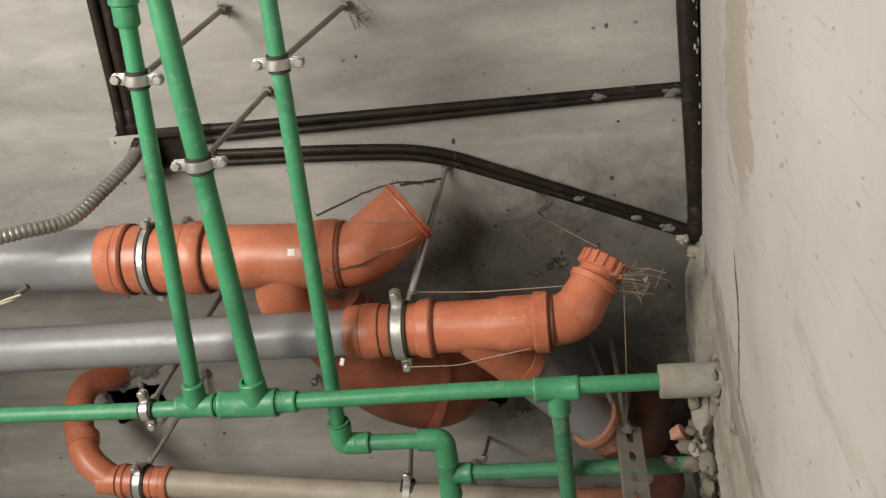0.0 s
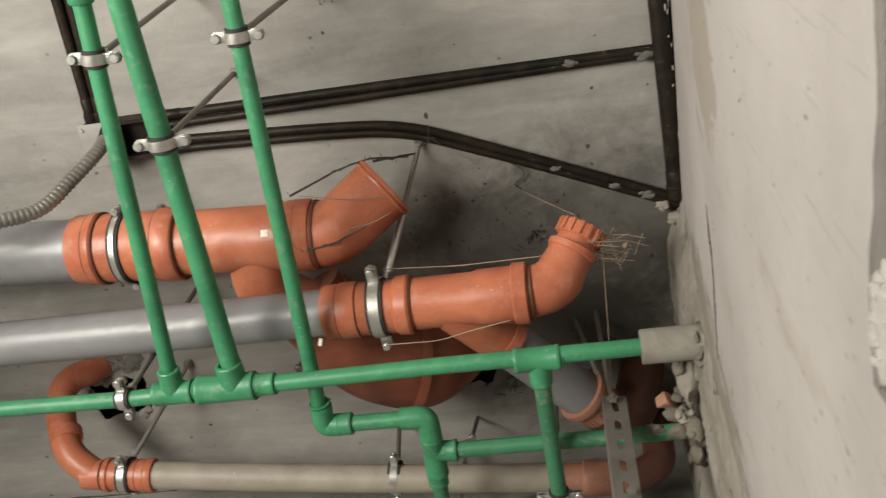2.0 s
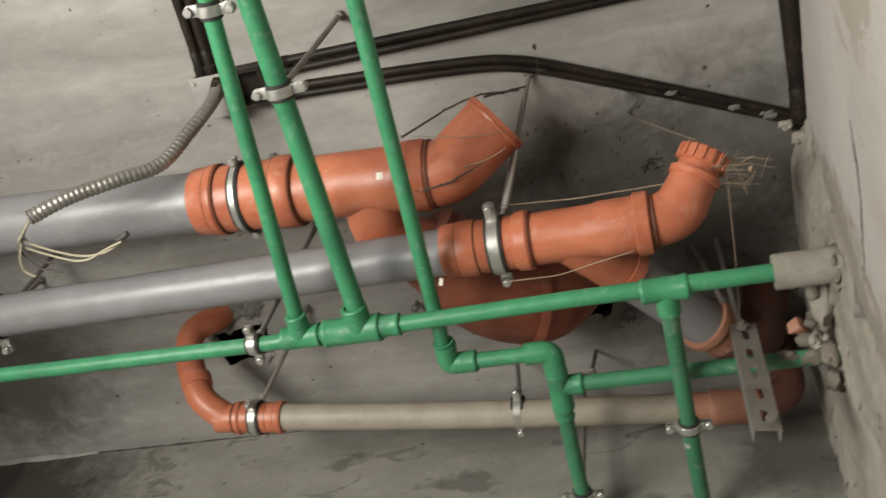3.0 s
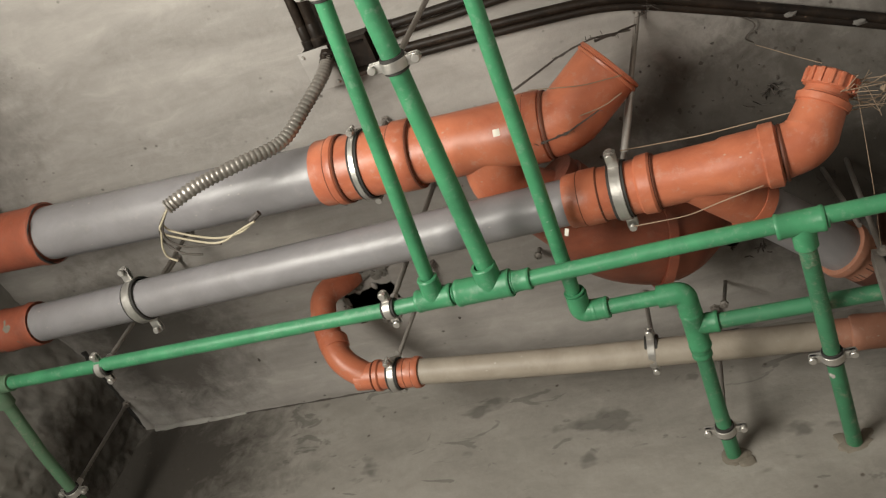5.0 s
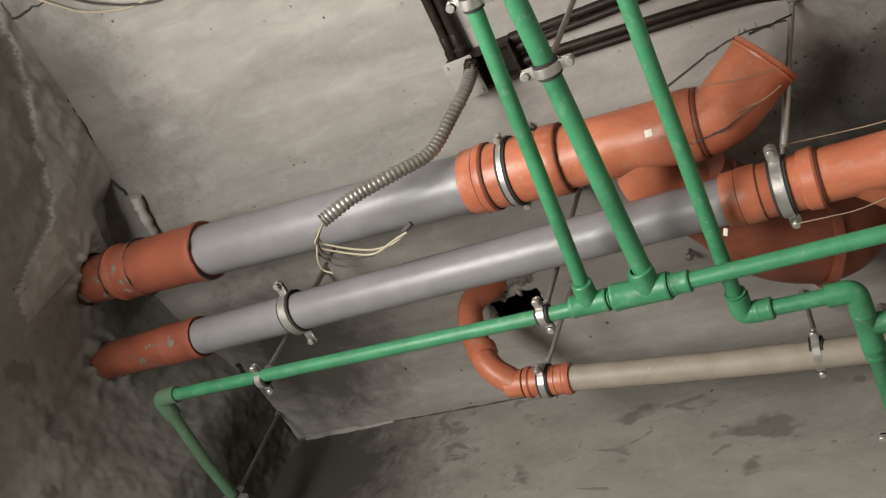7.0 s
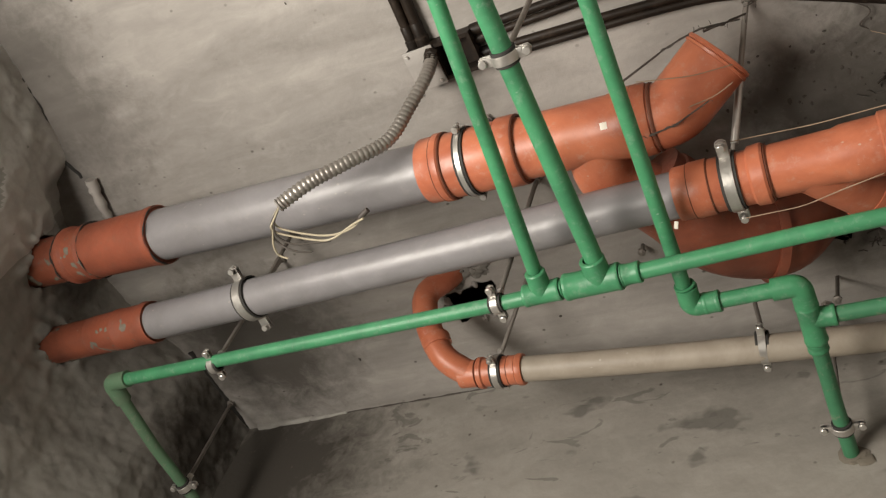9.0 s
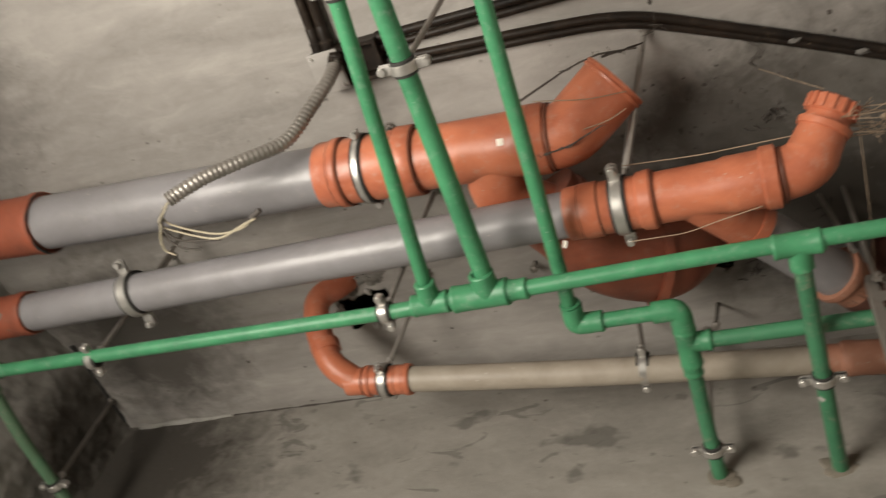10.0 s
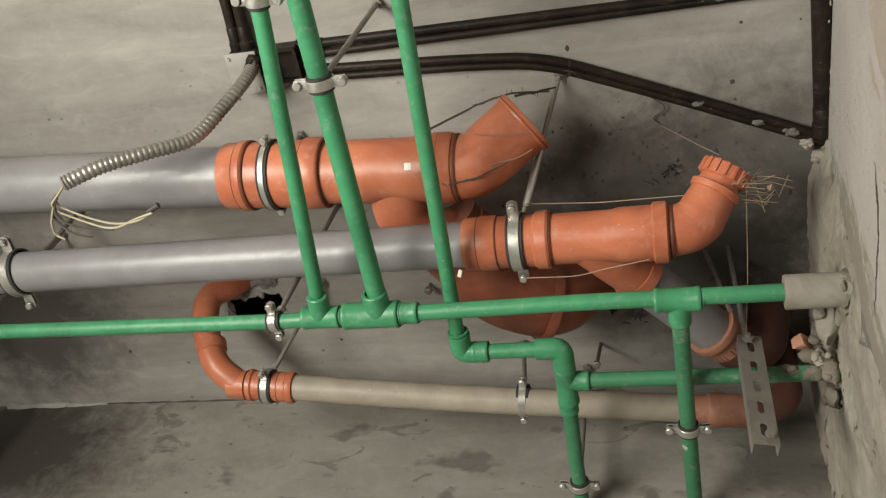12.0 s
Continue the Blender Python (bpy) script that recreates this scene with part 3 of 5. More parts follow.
# ---- upper drain: grey pipe with orange branch and elbow ----
def drain_upper():
    d = Vector((1, 0.0525, 0)).normalized()
    o = Vector((-1.15, 1.003, 2.835))
    at = lambda x: o + d * ((x + 1.15) / d.x)
    R = 0.0552
    t = thing("drain_pipe", "large grey drain pipe with orange sockets, hung from rods", "drain pipe", "drain pipes", base=at(-0.8))
    fitting(t, "pipe", at(-1.27), d, [(0, R - 0.004), (0, R), (0.78, R), (0.78, R - 0.004)], M_GREY, "grey plastic pipe with light scuffs")
    # coupling
    s0 = at(-0.535)
    fitting(t, "coupling", s0, d, [(0, R), (0, R + 0.004), (0.003, R + 0.0055), (0.028, R + 0.0055), (0.033, R + 0.009), (0.045, R + 0.009), (0.05, R + 0.005), (0.15, R + 0.005), (0.156, R + 0.009), (0.185, R + 0.009), (0.188, R + 0.007), (0.188, R - 0.01)], M_ORANGE, "orange plastic coupling")
    for s in (0.030, 0.048, 0.153, 0.188):
        groove(t, s0, d, s, R + 0.0075)
    # branch fitting
    s1 = at(-0.352)
    fitting(t, "branch_fitting", s1, d, [(0, R - 0.004), (0, R + 0.001), (0.17, R + 0.001), (0.19, R + 0.004), (0.205, R + 0.0065), (0.235, R + 0.0065), (0.24, R + 0.004), (0.243, R - 0.01)], M_ORANGE, "orange plastic branch fitting")
    groove(t, s1, d, 0.213, R + 0.0055, 0.005)
    groove(t, s1, d, 0.243, R + 0.003, 0.006)
    b = sweep(bmesh.new(), rounded([(-0.165, 1.187, 2.86), (-0.085, 1.33, 2.855), (0.012, 1.380, 2.873), (0.062, 1.385, 2.96), (0.072, 1.385, 3.02)], 0.07), 0.074, 40)
    side = part("side_branch", b, M_DARK_TERRACOTTA, t, "orange side branch turning up into the ceiling")
    part("branch_neck", sweep(bmesh.new(), rounded([(-0.216, 1.052, 2.838), (-0.232, 1.165, 2.848), (-0.15, 1.225, 2.862)], 0.05), 0.0545, 40), M_ORANGE, t, "orange branch neck")
    q = Vector((-0.155, 1.206, 2.86))
    bulge = lathe(bmesh.new(), q, (0.55, 0.84, 0.05), [(0, 0.070), (0.006, 0.078), (0.05, 0.079), (0.058, 0.070)], 40)
    part("socket", bulge, M_DARK_TERRACOTTA, side)
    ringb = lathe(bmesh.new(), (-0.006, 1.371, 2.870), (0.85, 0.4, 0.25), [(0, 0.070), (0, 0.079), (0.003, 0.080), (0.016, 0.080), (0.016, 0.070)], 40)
    part("collar", ringb, M_DARK_TERRACOTTA, side)
    # elbow up to the ceiling
    e0 = at(-0.125)
    e2 = Vector((0.013, 1.003, 2.880))
    path = rounded([e0, at(-0.078), e2], 0.045, 10)
    part("elbow", sweep(bmesh.new(), path, R + 0.001, 40), M_ORANGE, t, "orange elbow webbed with cobweb")
    dd = (e2 - at(-0.078)).normalized()
    fitting(t, "collar", e2 - dd * 0.012, dd, [(0, R), (0.001, R + 0.0035), (0.005, R + 0.0045), (0.0065, R + 0.0018), (0.008, R + 0.0018), (0.0095, R + 0.0042), (0.014, R + 0.0035), (0.015, R - 0.001), (0.015, R - 0.005), (0.001, R - 0.006)], M_ORANGE)
    # west end
    fitting(t, "wall_socket", at(-1.168), -d, [(0, R - 0.004), (0, R + 0.007), (0.004, R + 0.010), (0.018, R + 0.010), (0.023, R + 0.007), (0.19, R + 0.006), (0.197, R + 0.003)], M_DULL, "long orange socket, mortar-stained")
    fitting(t, "wall_collar", at(-1.362), -d, [(0, R - 0.003), (0.0, R + 0.004), (0.006, R + 0.009), (0.014, R + 0.006), (0.046, R + 0.005), (0.052, R + 0.010), (0.062, R + 0.010), (0.066, R + 0.001), (0.075, R - 0.002)], M_DULL, "orange collar caked with mortar")
    fitting(t, "wall_pipe", at(-1.43), -d, [(0, R - 0.006), (0, R - 0.001), (0.34, R - 0.001)], M_DARK_TERRACOTTA, "grimy pipe end entering the wall")
    for k, sd in ((0.0, 0.5), (0.058, 1.7), (0.198, 2.6)):
        b = bmesh.new()
        c0 = at(-1.168 - (0.0 if k == 0.0 else 0.155) - k * (0.0 if k == 0.0 else 0.55))
        _, u, v = frame_of(d)
        pts = [c0 + (u * math.cos(q) + v * math.sin(q)) * (R + 0.0085) + d * 0.006 * noise.noise((math.cos(q) * 2, math.sin(q) * 2, sd)) for q in (2 * math.pi * i / 60 for i in range(61))]
        part("dirt_line", sweep(b, pts, [0.0018 * max(0.15, 0.6 + noise.noise((i * 0.3, sd, 0.0)) * 1.6) for i in range(61)], 6), M_RUBBER, t, "black dirt in the joint")
    groove(t, at(-1.168), -d, 0.0, R + 0.006)
    lab = box(bmesh.new(), oriented(at(-0.182) + Vector((0.0, -0.53, -0.848)) * (R + 0.0012), d, Vector((0.0, 0.53, 0.848))), 0.012, 0.012, 0.001, 0.0002)
    part("sticker", lab, M_STICKER, t, "small square white sticker")
    pipe_clamp(at(-0.447), d, R + 0.005, "bright zinc clamp on the orange coupling of the upper drain", width=0.010, small=True)


# ---- lower drain ----
def drain_middle():
    d = Vector((1, 0.006, 0)).normalized()
    o = Vector((-1.0, 1.162, 2.757))
    at = lambda x: o + d * (x + 1.0)
    R = 0.0398
    t = thing("drain_pipe", "smaller grey drain pipe with orange sockets and branch", "drain pipe", "drain pipes", base=at(-0.6))
    fitting(t, "pipe", at(-1.30), d, [(0, R - 0.004), (0, R), (1.23, R), (1.23, R - 0.004)], M_GREY, "dusty grey plastic pipe")
    s0 = at(-0.102)
    fitting(t, "coupling", s0, d, [(0, R), (0, R + 0.004), (0.003, R + 0.0055), (0.022, R + 0.006), (0.03, R + 0.0075), (0.055, R + 0.0075), (0.06, R + 0.005), (0.12, R + 0.005), (0.124, R + 0.009), (0.143, R + 0.0105), (0.147, R + 0.008), (0.147, R)], M_ORANGE, "orange plastic coupling")
    for s in (0.024, 0.056, 0.147):
        groove(t, s0, d, s, R + 0.006)
    s1 = at(0.047)
    fitting(t, "branch_fitting", s1, d, [(0, R), (0, R + 0.0035), (0.10, R + 0.0035), (0.112, R + 0.0065), (0.165, R + 0.007), (0.168, R + 0.0115), (0.188, R + 0.0115), (0.19, R + 0.008), (0.193, R)], M_ORANGE, "orange plastic branch fitting")
    groove(t, s1, d, 0.193, R + 0.005, 0.006)
    # elbow rising to an open ribbed end
    e1, e2 = Vector((0.280, 1.163, 2.760)), Vector((0.337, 1.094, 2.822))
    part("elbow", sweep(bmesh.new(), rounded([at(0.235), e1, e2 - (e2 - e1).normalized() * 0.035], 0.05, 10), [R + 0.0025] * 11 + [R + 0.001, R - 0.004], 40), M_ORANGE, t, "orange elbow with a ribbed end")
    dd = (e2 - e1).normalized()
    cap = fitting(t, "end_socket", e2 - dd * 0.052, dd, [(0, R - 0.004), (0.002, R + 0.001), (0.012, R + 0.002), (0.016, R - 0.006), (0.026, R - 0.007), (0.028, R - 0.002), (0.05, R - 0.002), (0.053, R - 0.006), (0.053, 0)], M_ORANGE)
    _, u, v = frame_of(dd)
    b = bmesh.new()
    for k in range(16):
        a = 2 * math.pi * k / 16
        w = u * math.cos(a) + v * math.sin(a)
        box(b, oriented(e2 - dd * 0.012 + w * (R - 0.0012), dd, w), 0.022, 0.006, 0.005, 0.001)
    part("ribs", b, M_ORANGE, cap)
    # branch to the wall corner, grey with an orange rim
    p0, p1 = at(0.10), Vector((0.183, 1.283, 2.80))
    br = part("side_branch", sweep(bmesh.new(), [p0, p1], R + 0.003, 36), M_ORANGE, t, "orange side branch")
    dv = (Vector((0.312, 1.445, 2.835)) - p1).normalized()
    fitting(br, "rim", p1 - dv * 0.015, dv, [(0, R), (0, R + 0.007), (0.02, R + 0.008), (0.02, R)], M_ORANGE)
    p2 = p1 + dv * 0.2
    part("branch_pipe", sweep(bmesh.new(), [p1, p2], R + 0.002, 36), M_GREY, t, "short dusty grey pipe")
    fitting(t, "rim_socket", p2 - dv * 0.012, dv, [(0, R + 0.001), (0, R + 0.0105), (0.008, R + 0.012), (0.014, R + 0.0105), (0.016, R + 0.003), (0.05, R + 0.003)], M_RIM, "pale dusty orange rim")
    p3 = p2 + dv * 0.02
    part("lower_elbow", sweep(bmesh.new(), rounded([p3, p3 + dv * 0.06, p3 + dv * 0.075 + Vector((0.03, 0.0, 0.03)), (0.425, 1.50, CEIL + 0.02)], 0.05), R + 0.003, 32), M_SHADED, t, "orange elbow rising to the ceiling in the corner, coloured dark as in shade")
    # west end
    fitting(t, "wall_socket", at(-1.262), -d, [(0, R - 0.003), (0, R + 0.006), (0.018, R + 0.008), (0.024, R + 0.0055), (0.085, R + 0.0055), (0.09, R + 0.007), (0.098, R + 0.007), (0.102, R + 0.005), (0.178, R + 0.0045), (0.185, R)], M_DULL, "dusty orange socket")
    fitting(t, "wall_pipe", at(-1.44), -d, [(0, R - 0.004), (0, R + 0.003), (0.35, R + 0.003)], M_DARK_TERRACOTTA, "grimy pipe end entering the wall")
    groove(t, at(-1.262), -d, 0.0, R + 0.005)
    leaning = pipe_clamp(at(-0.011), d, R + 0.0055, "zinc clamp with rubber lining on a leaning rod", rod_to=(0.071, 0.962, CEIL + 0.005), up=(0.02, -0.06, 1), width=0.018)
    lo, hi = at(-0.011) + Vector((0, 0, R + 0.012)), Vector((0.071, 0.962, CEIL))
    part("rod_sleeve", sweep(bmesh.new(), [lo.lerp(hi, 0.12), lo.lerp(hi, 0.52)], 0.0068, 12), M_ZINC, leaning, "pale sleeve on the leaning rod").matrix_parent_inverse = leaning.matrix_world.inverted()
    pipe_clamp(at(-0.997), d + Vector((0, -0.12, 0.05)), R + 0.002, "zinc clamp twisted on the grey pipe", up=(0, 0.22, 1), width=0.020)


# ---- thin beige waste pipe ----
def drain_small():
    a0, a1 = Vector((-0.534, 1.497, 2.785)), Vector((0.25, 1.578, 2.785))
    d = (a1 - a0).normalized()
    R = 0.0265
    t = thing("waste_pipe", "thin dusty beige waste pipe with orange elbows along the wall", "waste pipe", "drain pipes", base=a0)
    b = bmesh.new()
    pts = [a0.lerp(a1, k / 12) - Vector((0, 0, 0.006 * math.sin(math.pi * k / 12))) for k in range(13)]
    part("pipe", sweep(b, [a0 - d * 0.04] + pts, R, 32), M_TAN, t, "dusty beige pipe")
    o = a0 + d * 0.012
    fitting(t, "coupling", o, -d, [(0, R), (0, R + 0.005), (0.004, R + 0.0065), (0.012, R + 0.0065), (0.015, R + 0.004), (0.04, R + 0.004), (0.06, R + 0.003), (0.085, R + 0.003), (0.088, R + 0.0065), (0.097, R + 0.0065), (0.1, R + 0.002), (0.14, R + 0.002)], M_ORANGE, "orange coupling")
    for s in (0.013, 0.03, 0.086, 0.1):
        groove(t, o, -d, s, R + 0.0035, 0.003)
    pts = rounded([o - d * 0.12, (-0.69, 1.447, 2.80), (-0.730, 1.402, 2.875), (-0.742, 1.368, 2.945), (-0.685, 1.372, 2.99), (-0.672, 1.376, 3.3)], 0.05, 8)
    part("elbow", sweep(bmesh.new(), pts, R + 0.0015, 32), M_ORANGE, t, "two orange elbows rising into a broken ceiling hole")
    k = Vector((-0.703, 1.432, 2.828))
    fitting(t, "collar", k, Vector((-0.35, -0.5, 0.8)), [(0, R), (0, R + 0.0045), (0.02, R + 0.0055), (0.024, R + 0.004), (0.024, R)], M_ORANGE)
    e0 = a0.lerp(a1, 1.0)
    fitting(t, "end_socket", e0, d, [(0, R - 0.002), (0, R + 0.0005), (0.034, R + 0.0005), (0.036, R + 0.004), (0.042, R + 0.006), (0.054, R + 0.006), (0.06, R + 0.005), (0.12, R + 0.0045), (0.125, R)], M_RIM, "dusty orange end socket in shadow")
    part("end_elbow", sweep(bmesh.new(), rounded([e0 + d * 0.08, (0.385, 1.592, 2.787), (0.43, 1.588, 2.82), (0.435, 1.585, CEIL + 0.02)], 0.05), R + 0.003, 28), M_SHADED, t, "orange elbow rising to the ceiling, coloured dark as in shade")
    pipe_clamp(o - d * 0.056, d, R + 0.004, "bright zinc clamp on the orange coupling", rod_to=(-0.49, 1.38, CEIL + 0.005), up=(0.2, -0.3, 1), width=0.014)
    pipe_clamp(a0.lerp(a1, 0.606), d, R, "zinc clamp round the beige pipe", rod_to=(-0.085, 1.575, CEIL + 0.005), width=0.014)


drain_upper()
drain_middle()
drain_small()

# ---- green water pipes ----
GR, GR2 = 0.0135, 0.0172


def socket(parent, a, b, r, name="fitting", flare=0.0009):
    """A moulded green socket between two points, with rolled lips."""
    a, b = Vector(a), Vector(b)
    n = (b - a).length
    return fitting(parent, name, a, b - a, [(0, r - 0.004), (0, r), (0.0015, r + flare), (0.006, r + flare), (0.008, r), (n - 0.008, r), (n - 0.006, r + flare), (n - 0.0015, r + flare), (n, r), (n, r - 0.004)], M_GREEN, seg=28)


def joint_line(parent, at, d, r):
    fitting(parent, "weld_bead", at, d, [(0, r - 0.003), (0.0, r + 0.0012), (0.002, r + 0.0016), (0.0035, r + 0.0008), (0.0035, r - 0.003)], M_GREEN, seg=28)


def water_main():
    Y, Z = 1.218, 2.635
    t = thing("water_pipe", "green plastic water main with welded tees hung under the ceiling", "water pipe", "green water pipes", base=(-0.4, Y, Z))
    b = sweep(bmesh.new(), [(-1.345, Y - 0.008, Z), (-1.0, Y - 0.004, Z), (-0.43, Y + 0.004, Z), (0.1, Y - 0.004, Z), (0.43, Y - 0.004, Z)], GR, 28)
    part("pipe", b, M_GREEN, t)
    # tees
    for x, rr, x0, x1 in ((-0.343, GR, -0.376, -0.310), (-0.240, GR2, -0.302, -0.205), (0.246, GR, 0.209, 0.279)):
        tee = socket(t, (x0, Y, Z), (x1, Y, Z), rr + 0.0055, "tee")
        joint_line(t, (x1 + 0.001, Y, Z), (1, 0, 0), rr + 0.001)
        s = -1 if x < 0 else 1
        d = Vector((0.06 * (x < -0.3), s, 0)).normalized()
        n = 0.045
        fitting(tee, "neck", (x, Y, Z), d, [(0, rr + 0.005), (n * 0.45, rr + 0.0048), (n - 0.006, rr + 0.0042), (n - 0.002, rr + 0.0045), (n, rr + 0.003), (n, rr - 0.002)], M_GREEN, seg=28)
    socket(t, (-0.203, Y, Z), (-0.172, Y, Z), GR + 0.004, "coupling")
    # corner and run into the north wall
    elb = sweep(bmesh.new(), rounded([(-1.30, Y - 0.008, Z), (-1.352, Y - 0.008, Z), (-1.354, Y + 0.045, Z - 0.002)], 0.016), GR + 0.005, 24)
    part("elbow", elb, M_DUSTGREEN, t, "mortar-dusted green elbow")
    part("wall_run", sweep(bmesh.new(), [(-1.353, Y + 0.03, Z - 0.001), (-1.364, 1.4, 2.626), (-1.372, BACK + 0.05, 2.62)], GR - 0.0005, 24), M_DUSTGREEN, t, "mortar-dusted green pipe running into the wall")
    # branch from the east tee into the north wall
    part("wall_run", sweep(bmesh.new(), [(0.246, Y + 0.02, Z), (0.248, 1.5, 2.648), (0.252, BACK + 0.05, 2.655)], GR, 24), M_SPLASH, t, "green pipe splashed with mortar")
    for x, top in ((-0.43, (-0.405, 1.193, CEIL + 0.005)), (-1.066, None)):
        pipe_clamp((x, Y + 0.002, Z), (1, 0, 0), GR, "small zinc clamp on the green main", rod_to=top, width=0.014)
    pipe_clamp((0.248, 1.499, 2.648), (0.01, 1, 0), GR, "zinc clamp with mortar on the green wall branch", width=0.014)
    pipe_clamp((-1.367, 1.53, 2.624), (0, 1, 0), GR, "zinc clamp on the green corner branch", rod_to=(-1.485, 1.612, CEIL + 0.005), width=0.014)


def overhead(name_label, pts, r, clamp_at, coupler=None, anchor=None):
    t = thing("water_pipe", name_label, "water pipe", "green water pipes", base=pts[1])
    part("pipe", sweep(bmesh.new(), pts, r, 28), M_GREEN, t)
    a, b = Vector(pts[0]), Vector(pts[1])
    d = (b - a).normalized()
    if coupler is not None:
        p = a + d * ((coupler - a.y) / d.y)
        fitting(t, "coupler", p, -d, [(0, r), (0, r + 0.003), (0.003, r + 0.005), (0.028, r + 0.005), (0.03, r + 0.008), (0.07, r + 0.008), (0.073, r)], M_GREEN, "ribbed green coupler")
    p = a + d * ((clamp_at - a.y) / d.y)
    pipe_clamp(p, d, r, "zinc clamp with two bolts on an overhead green pipe", rod_to=anchor, width=0.015)
    return t


def branch_line():
    """The thin overhead pipe that drops behind the main, jogs and feeds two wall branches."""
    Z = 2.675
    t = overhead("thin green water pipe crossing the main and jogging aside", [(0.02, REAR + 0.02, Z + 0.015), (-0.128, 1.325, Z)], 0.0125, 0.68, anchor=(-0.067, 0.668, CEIL + 0.005))
    elb = sweep(bmesh.new(), rounded([(-0.124, 1.295, Z), (-0.127, 1.337, Z), (-0.085, 1.337, Z)], 0.014), GR + 0.005, 24)
    part("elbow", elb, M_GREEN, t)
    joint_line(t, (-0.125, 1.29, Z), (0, 1, 0), GR + 0.003)
    socket(t, (-0.106, 1.337, Z), (-0.078, 1.337, Z), GR + 0.0045, "coupling")
    part("cross_run", sweep(bmesh.new(), [(-0.09, 1.337, Z), (0.02, 1.337, Z)], GR, 24), M_GREEN, t)
    elb = sweep(bmesh.new(), rounded([(0.005, 1.336, Z), (0.048, 1.336, Z), (0.048, 1.385, Z)], 0.016), GR + 0.0055, 24)
    part("elbow", elb, M_GREEN, t)
    socket(t, (0.048, 1.378, Z), (0.047, 1.455, Z - 0.003), GR + 0.005, "tee")
    socket(t, (0.05, 1.409, Z), (0.088, 1.409, Z), GR + 0.004, "neck")
    part("cross_run", sweep(bmesh.new(), [(0.07, 1.409, Z), (0.3, 1.408, Z), (0.52, 1.407, Z)], GR, 24), M_SPLASH, t, "green pipe crusted with mortar at the wall")
    part("wall_run", sweep(bmesh.new(), [(0.047, 1.44, Z - 0.002), (0.045, 1.6, 2.664), (0.047, BACK + 0.05, 2.655)], GR, 24), M_SPLASH, t, "green pipe entering the wall, splashed with mortar")
    socket(t, (0.046, 1.455, Z - 0.003), (0.046, 1.475, Z - 0.004), GR + 0.003, "coupling")
    pipe_clamp((0.0455, 1.648, 2.661), (0, 1, 0), GR, "zinc clamp on the green wall branch", width=0.014)


water_main()
overhead("green overhead water pipe with a coupler", [(-0.006, REAR + 0.02, 2.64), (-0.346, 1.218, 2.64)], 0.0125, 0.673, 0.60, (-0.28, 0.651, CEIL + 0.005))
overhead("thicker green overhead water pipe", [(-0.218, REAR + 0.02, 2.642), (-0.237, 1.218, 2.638)], 0.0158, 0.803)
branch_line()
b = lathe(bmesh.new(), (0.400, 1.214, 2.635), (1, 0, 0), [(0, GR - 0.001), (0, 0.0255), (0.002, 0.0265), (0.12, 0.0265)], 32)
tagged(part("pipe_sleeve", b, M_SLEEVE), "dusty white plastic sleeve round the green main at the wall", "pipe sleeve")

# ---- electrical conduits on the ceiling ----


def conduit(label, pts, r=0.0095, bend=0.05, name="conduit"):
    t = thing(name, label, "conduit", "black conduits", base=pts[0])
    part("tube", sweep(bmesh.new(), rounded(pts, bend), r, 18), M_BLACK, t)
    a, b = Vector(pts[0]), Vector(pts[1])
    d = (b - a).normalized()
    fitting(t, "bushing", a, d, [(0, r), (0, r + 0.003), (0.022, r + 0.003), (0.024, r + 0.0012), (0.05, r + 0.0012), (0.052, r)], M_BLACK, "black threaded bushing", 18)
    return t


zc = CEIL - 0.011
conduit("black enamelled conduit running straight to the wall", [(-0.40, 0.859, zc), (0.1, 0.861, zc), (0.50, 0.863, zc)], 0.0085)
conduit("black enamelled conduit beside the straight one", [(-0.40, 0.878, zc), (0.0, 0.876, zc), (0.50, 0.869, zc)], 0.0075)
conduit("black enamelled conduit bending towards the wall", [(-0.40, 0.906, zc), (-0.1, 0.921, zc), (0.045, 0.934, zc), (0.28, 1.036, zc), (0.54, 1.152, zc)], 0.0085, bend=0.08)
conduit("dusty black conduit bending beside its neighbour", [(-0.40, 0.923, zc), (-0.1, 0.936, zc), (0.04, 0.948, zc), (0.28, 1.048, zc), (0.54, 1.164, zc)], 0.0075, bend=0.08)
conduit("black conduit running overhead from the junction box", [(-0.497, 0.86, zc), (-0.48, 0.6, zc), (-0.36, REAR + 0.02, zc)], 0.011)
conduit("second black conduit running overhead", [(-0.518, 0.86, zc), (-0.505, 0.6, zc), (-0.40, REAR + 0.02, zc)], 0.010)
conduit("thick black pipe with paint flecks in the ceiling corner", [(0.508, 1.13, CEIL - 0.02), (0.492, 0.72, CEIL - 0.02), (0.46, REAR + 0.02, CEIL - 0.02)], 0.0165, name="corner_pipe")

jb = thing("junction_box", "open metal junction box with a pale plate on the ceiling", "junction box", base=(-0.46, 0.888, CEIL))
b = plate([(-0.530, 0.852), (-0.398, 0.852), (-0.398, 0.926), (-0.530, 0.926)], [[(-0.470, 0.859), (-0.404, 0.859), (-0.404, 0.919), (-0.470, 0.919)]], 0.034, lambda a, c, d: (a, c, CEIL - 0.036 + d))
part("body", b, M_BLACK, jb, smooth=False)
b = box(bmesh.new(), pose(-0.504, 0.889, CEIL - 0.039), 0.062, 0.080, 0.003, 0.0008)
part("cover_plate", b, M_FLEX, jb, "pale grey metal plate")
b = box(bmesh.new(), pose(-0.437, 0.889, CEIL - 0.006), 0.064, 0.058, 0.004)
part("back_plate", b, M_BLACK, jb)
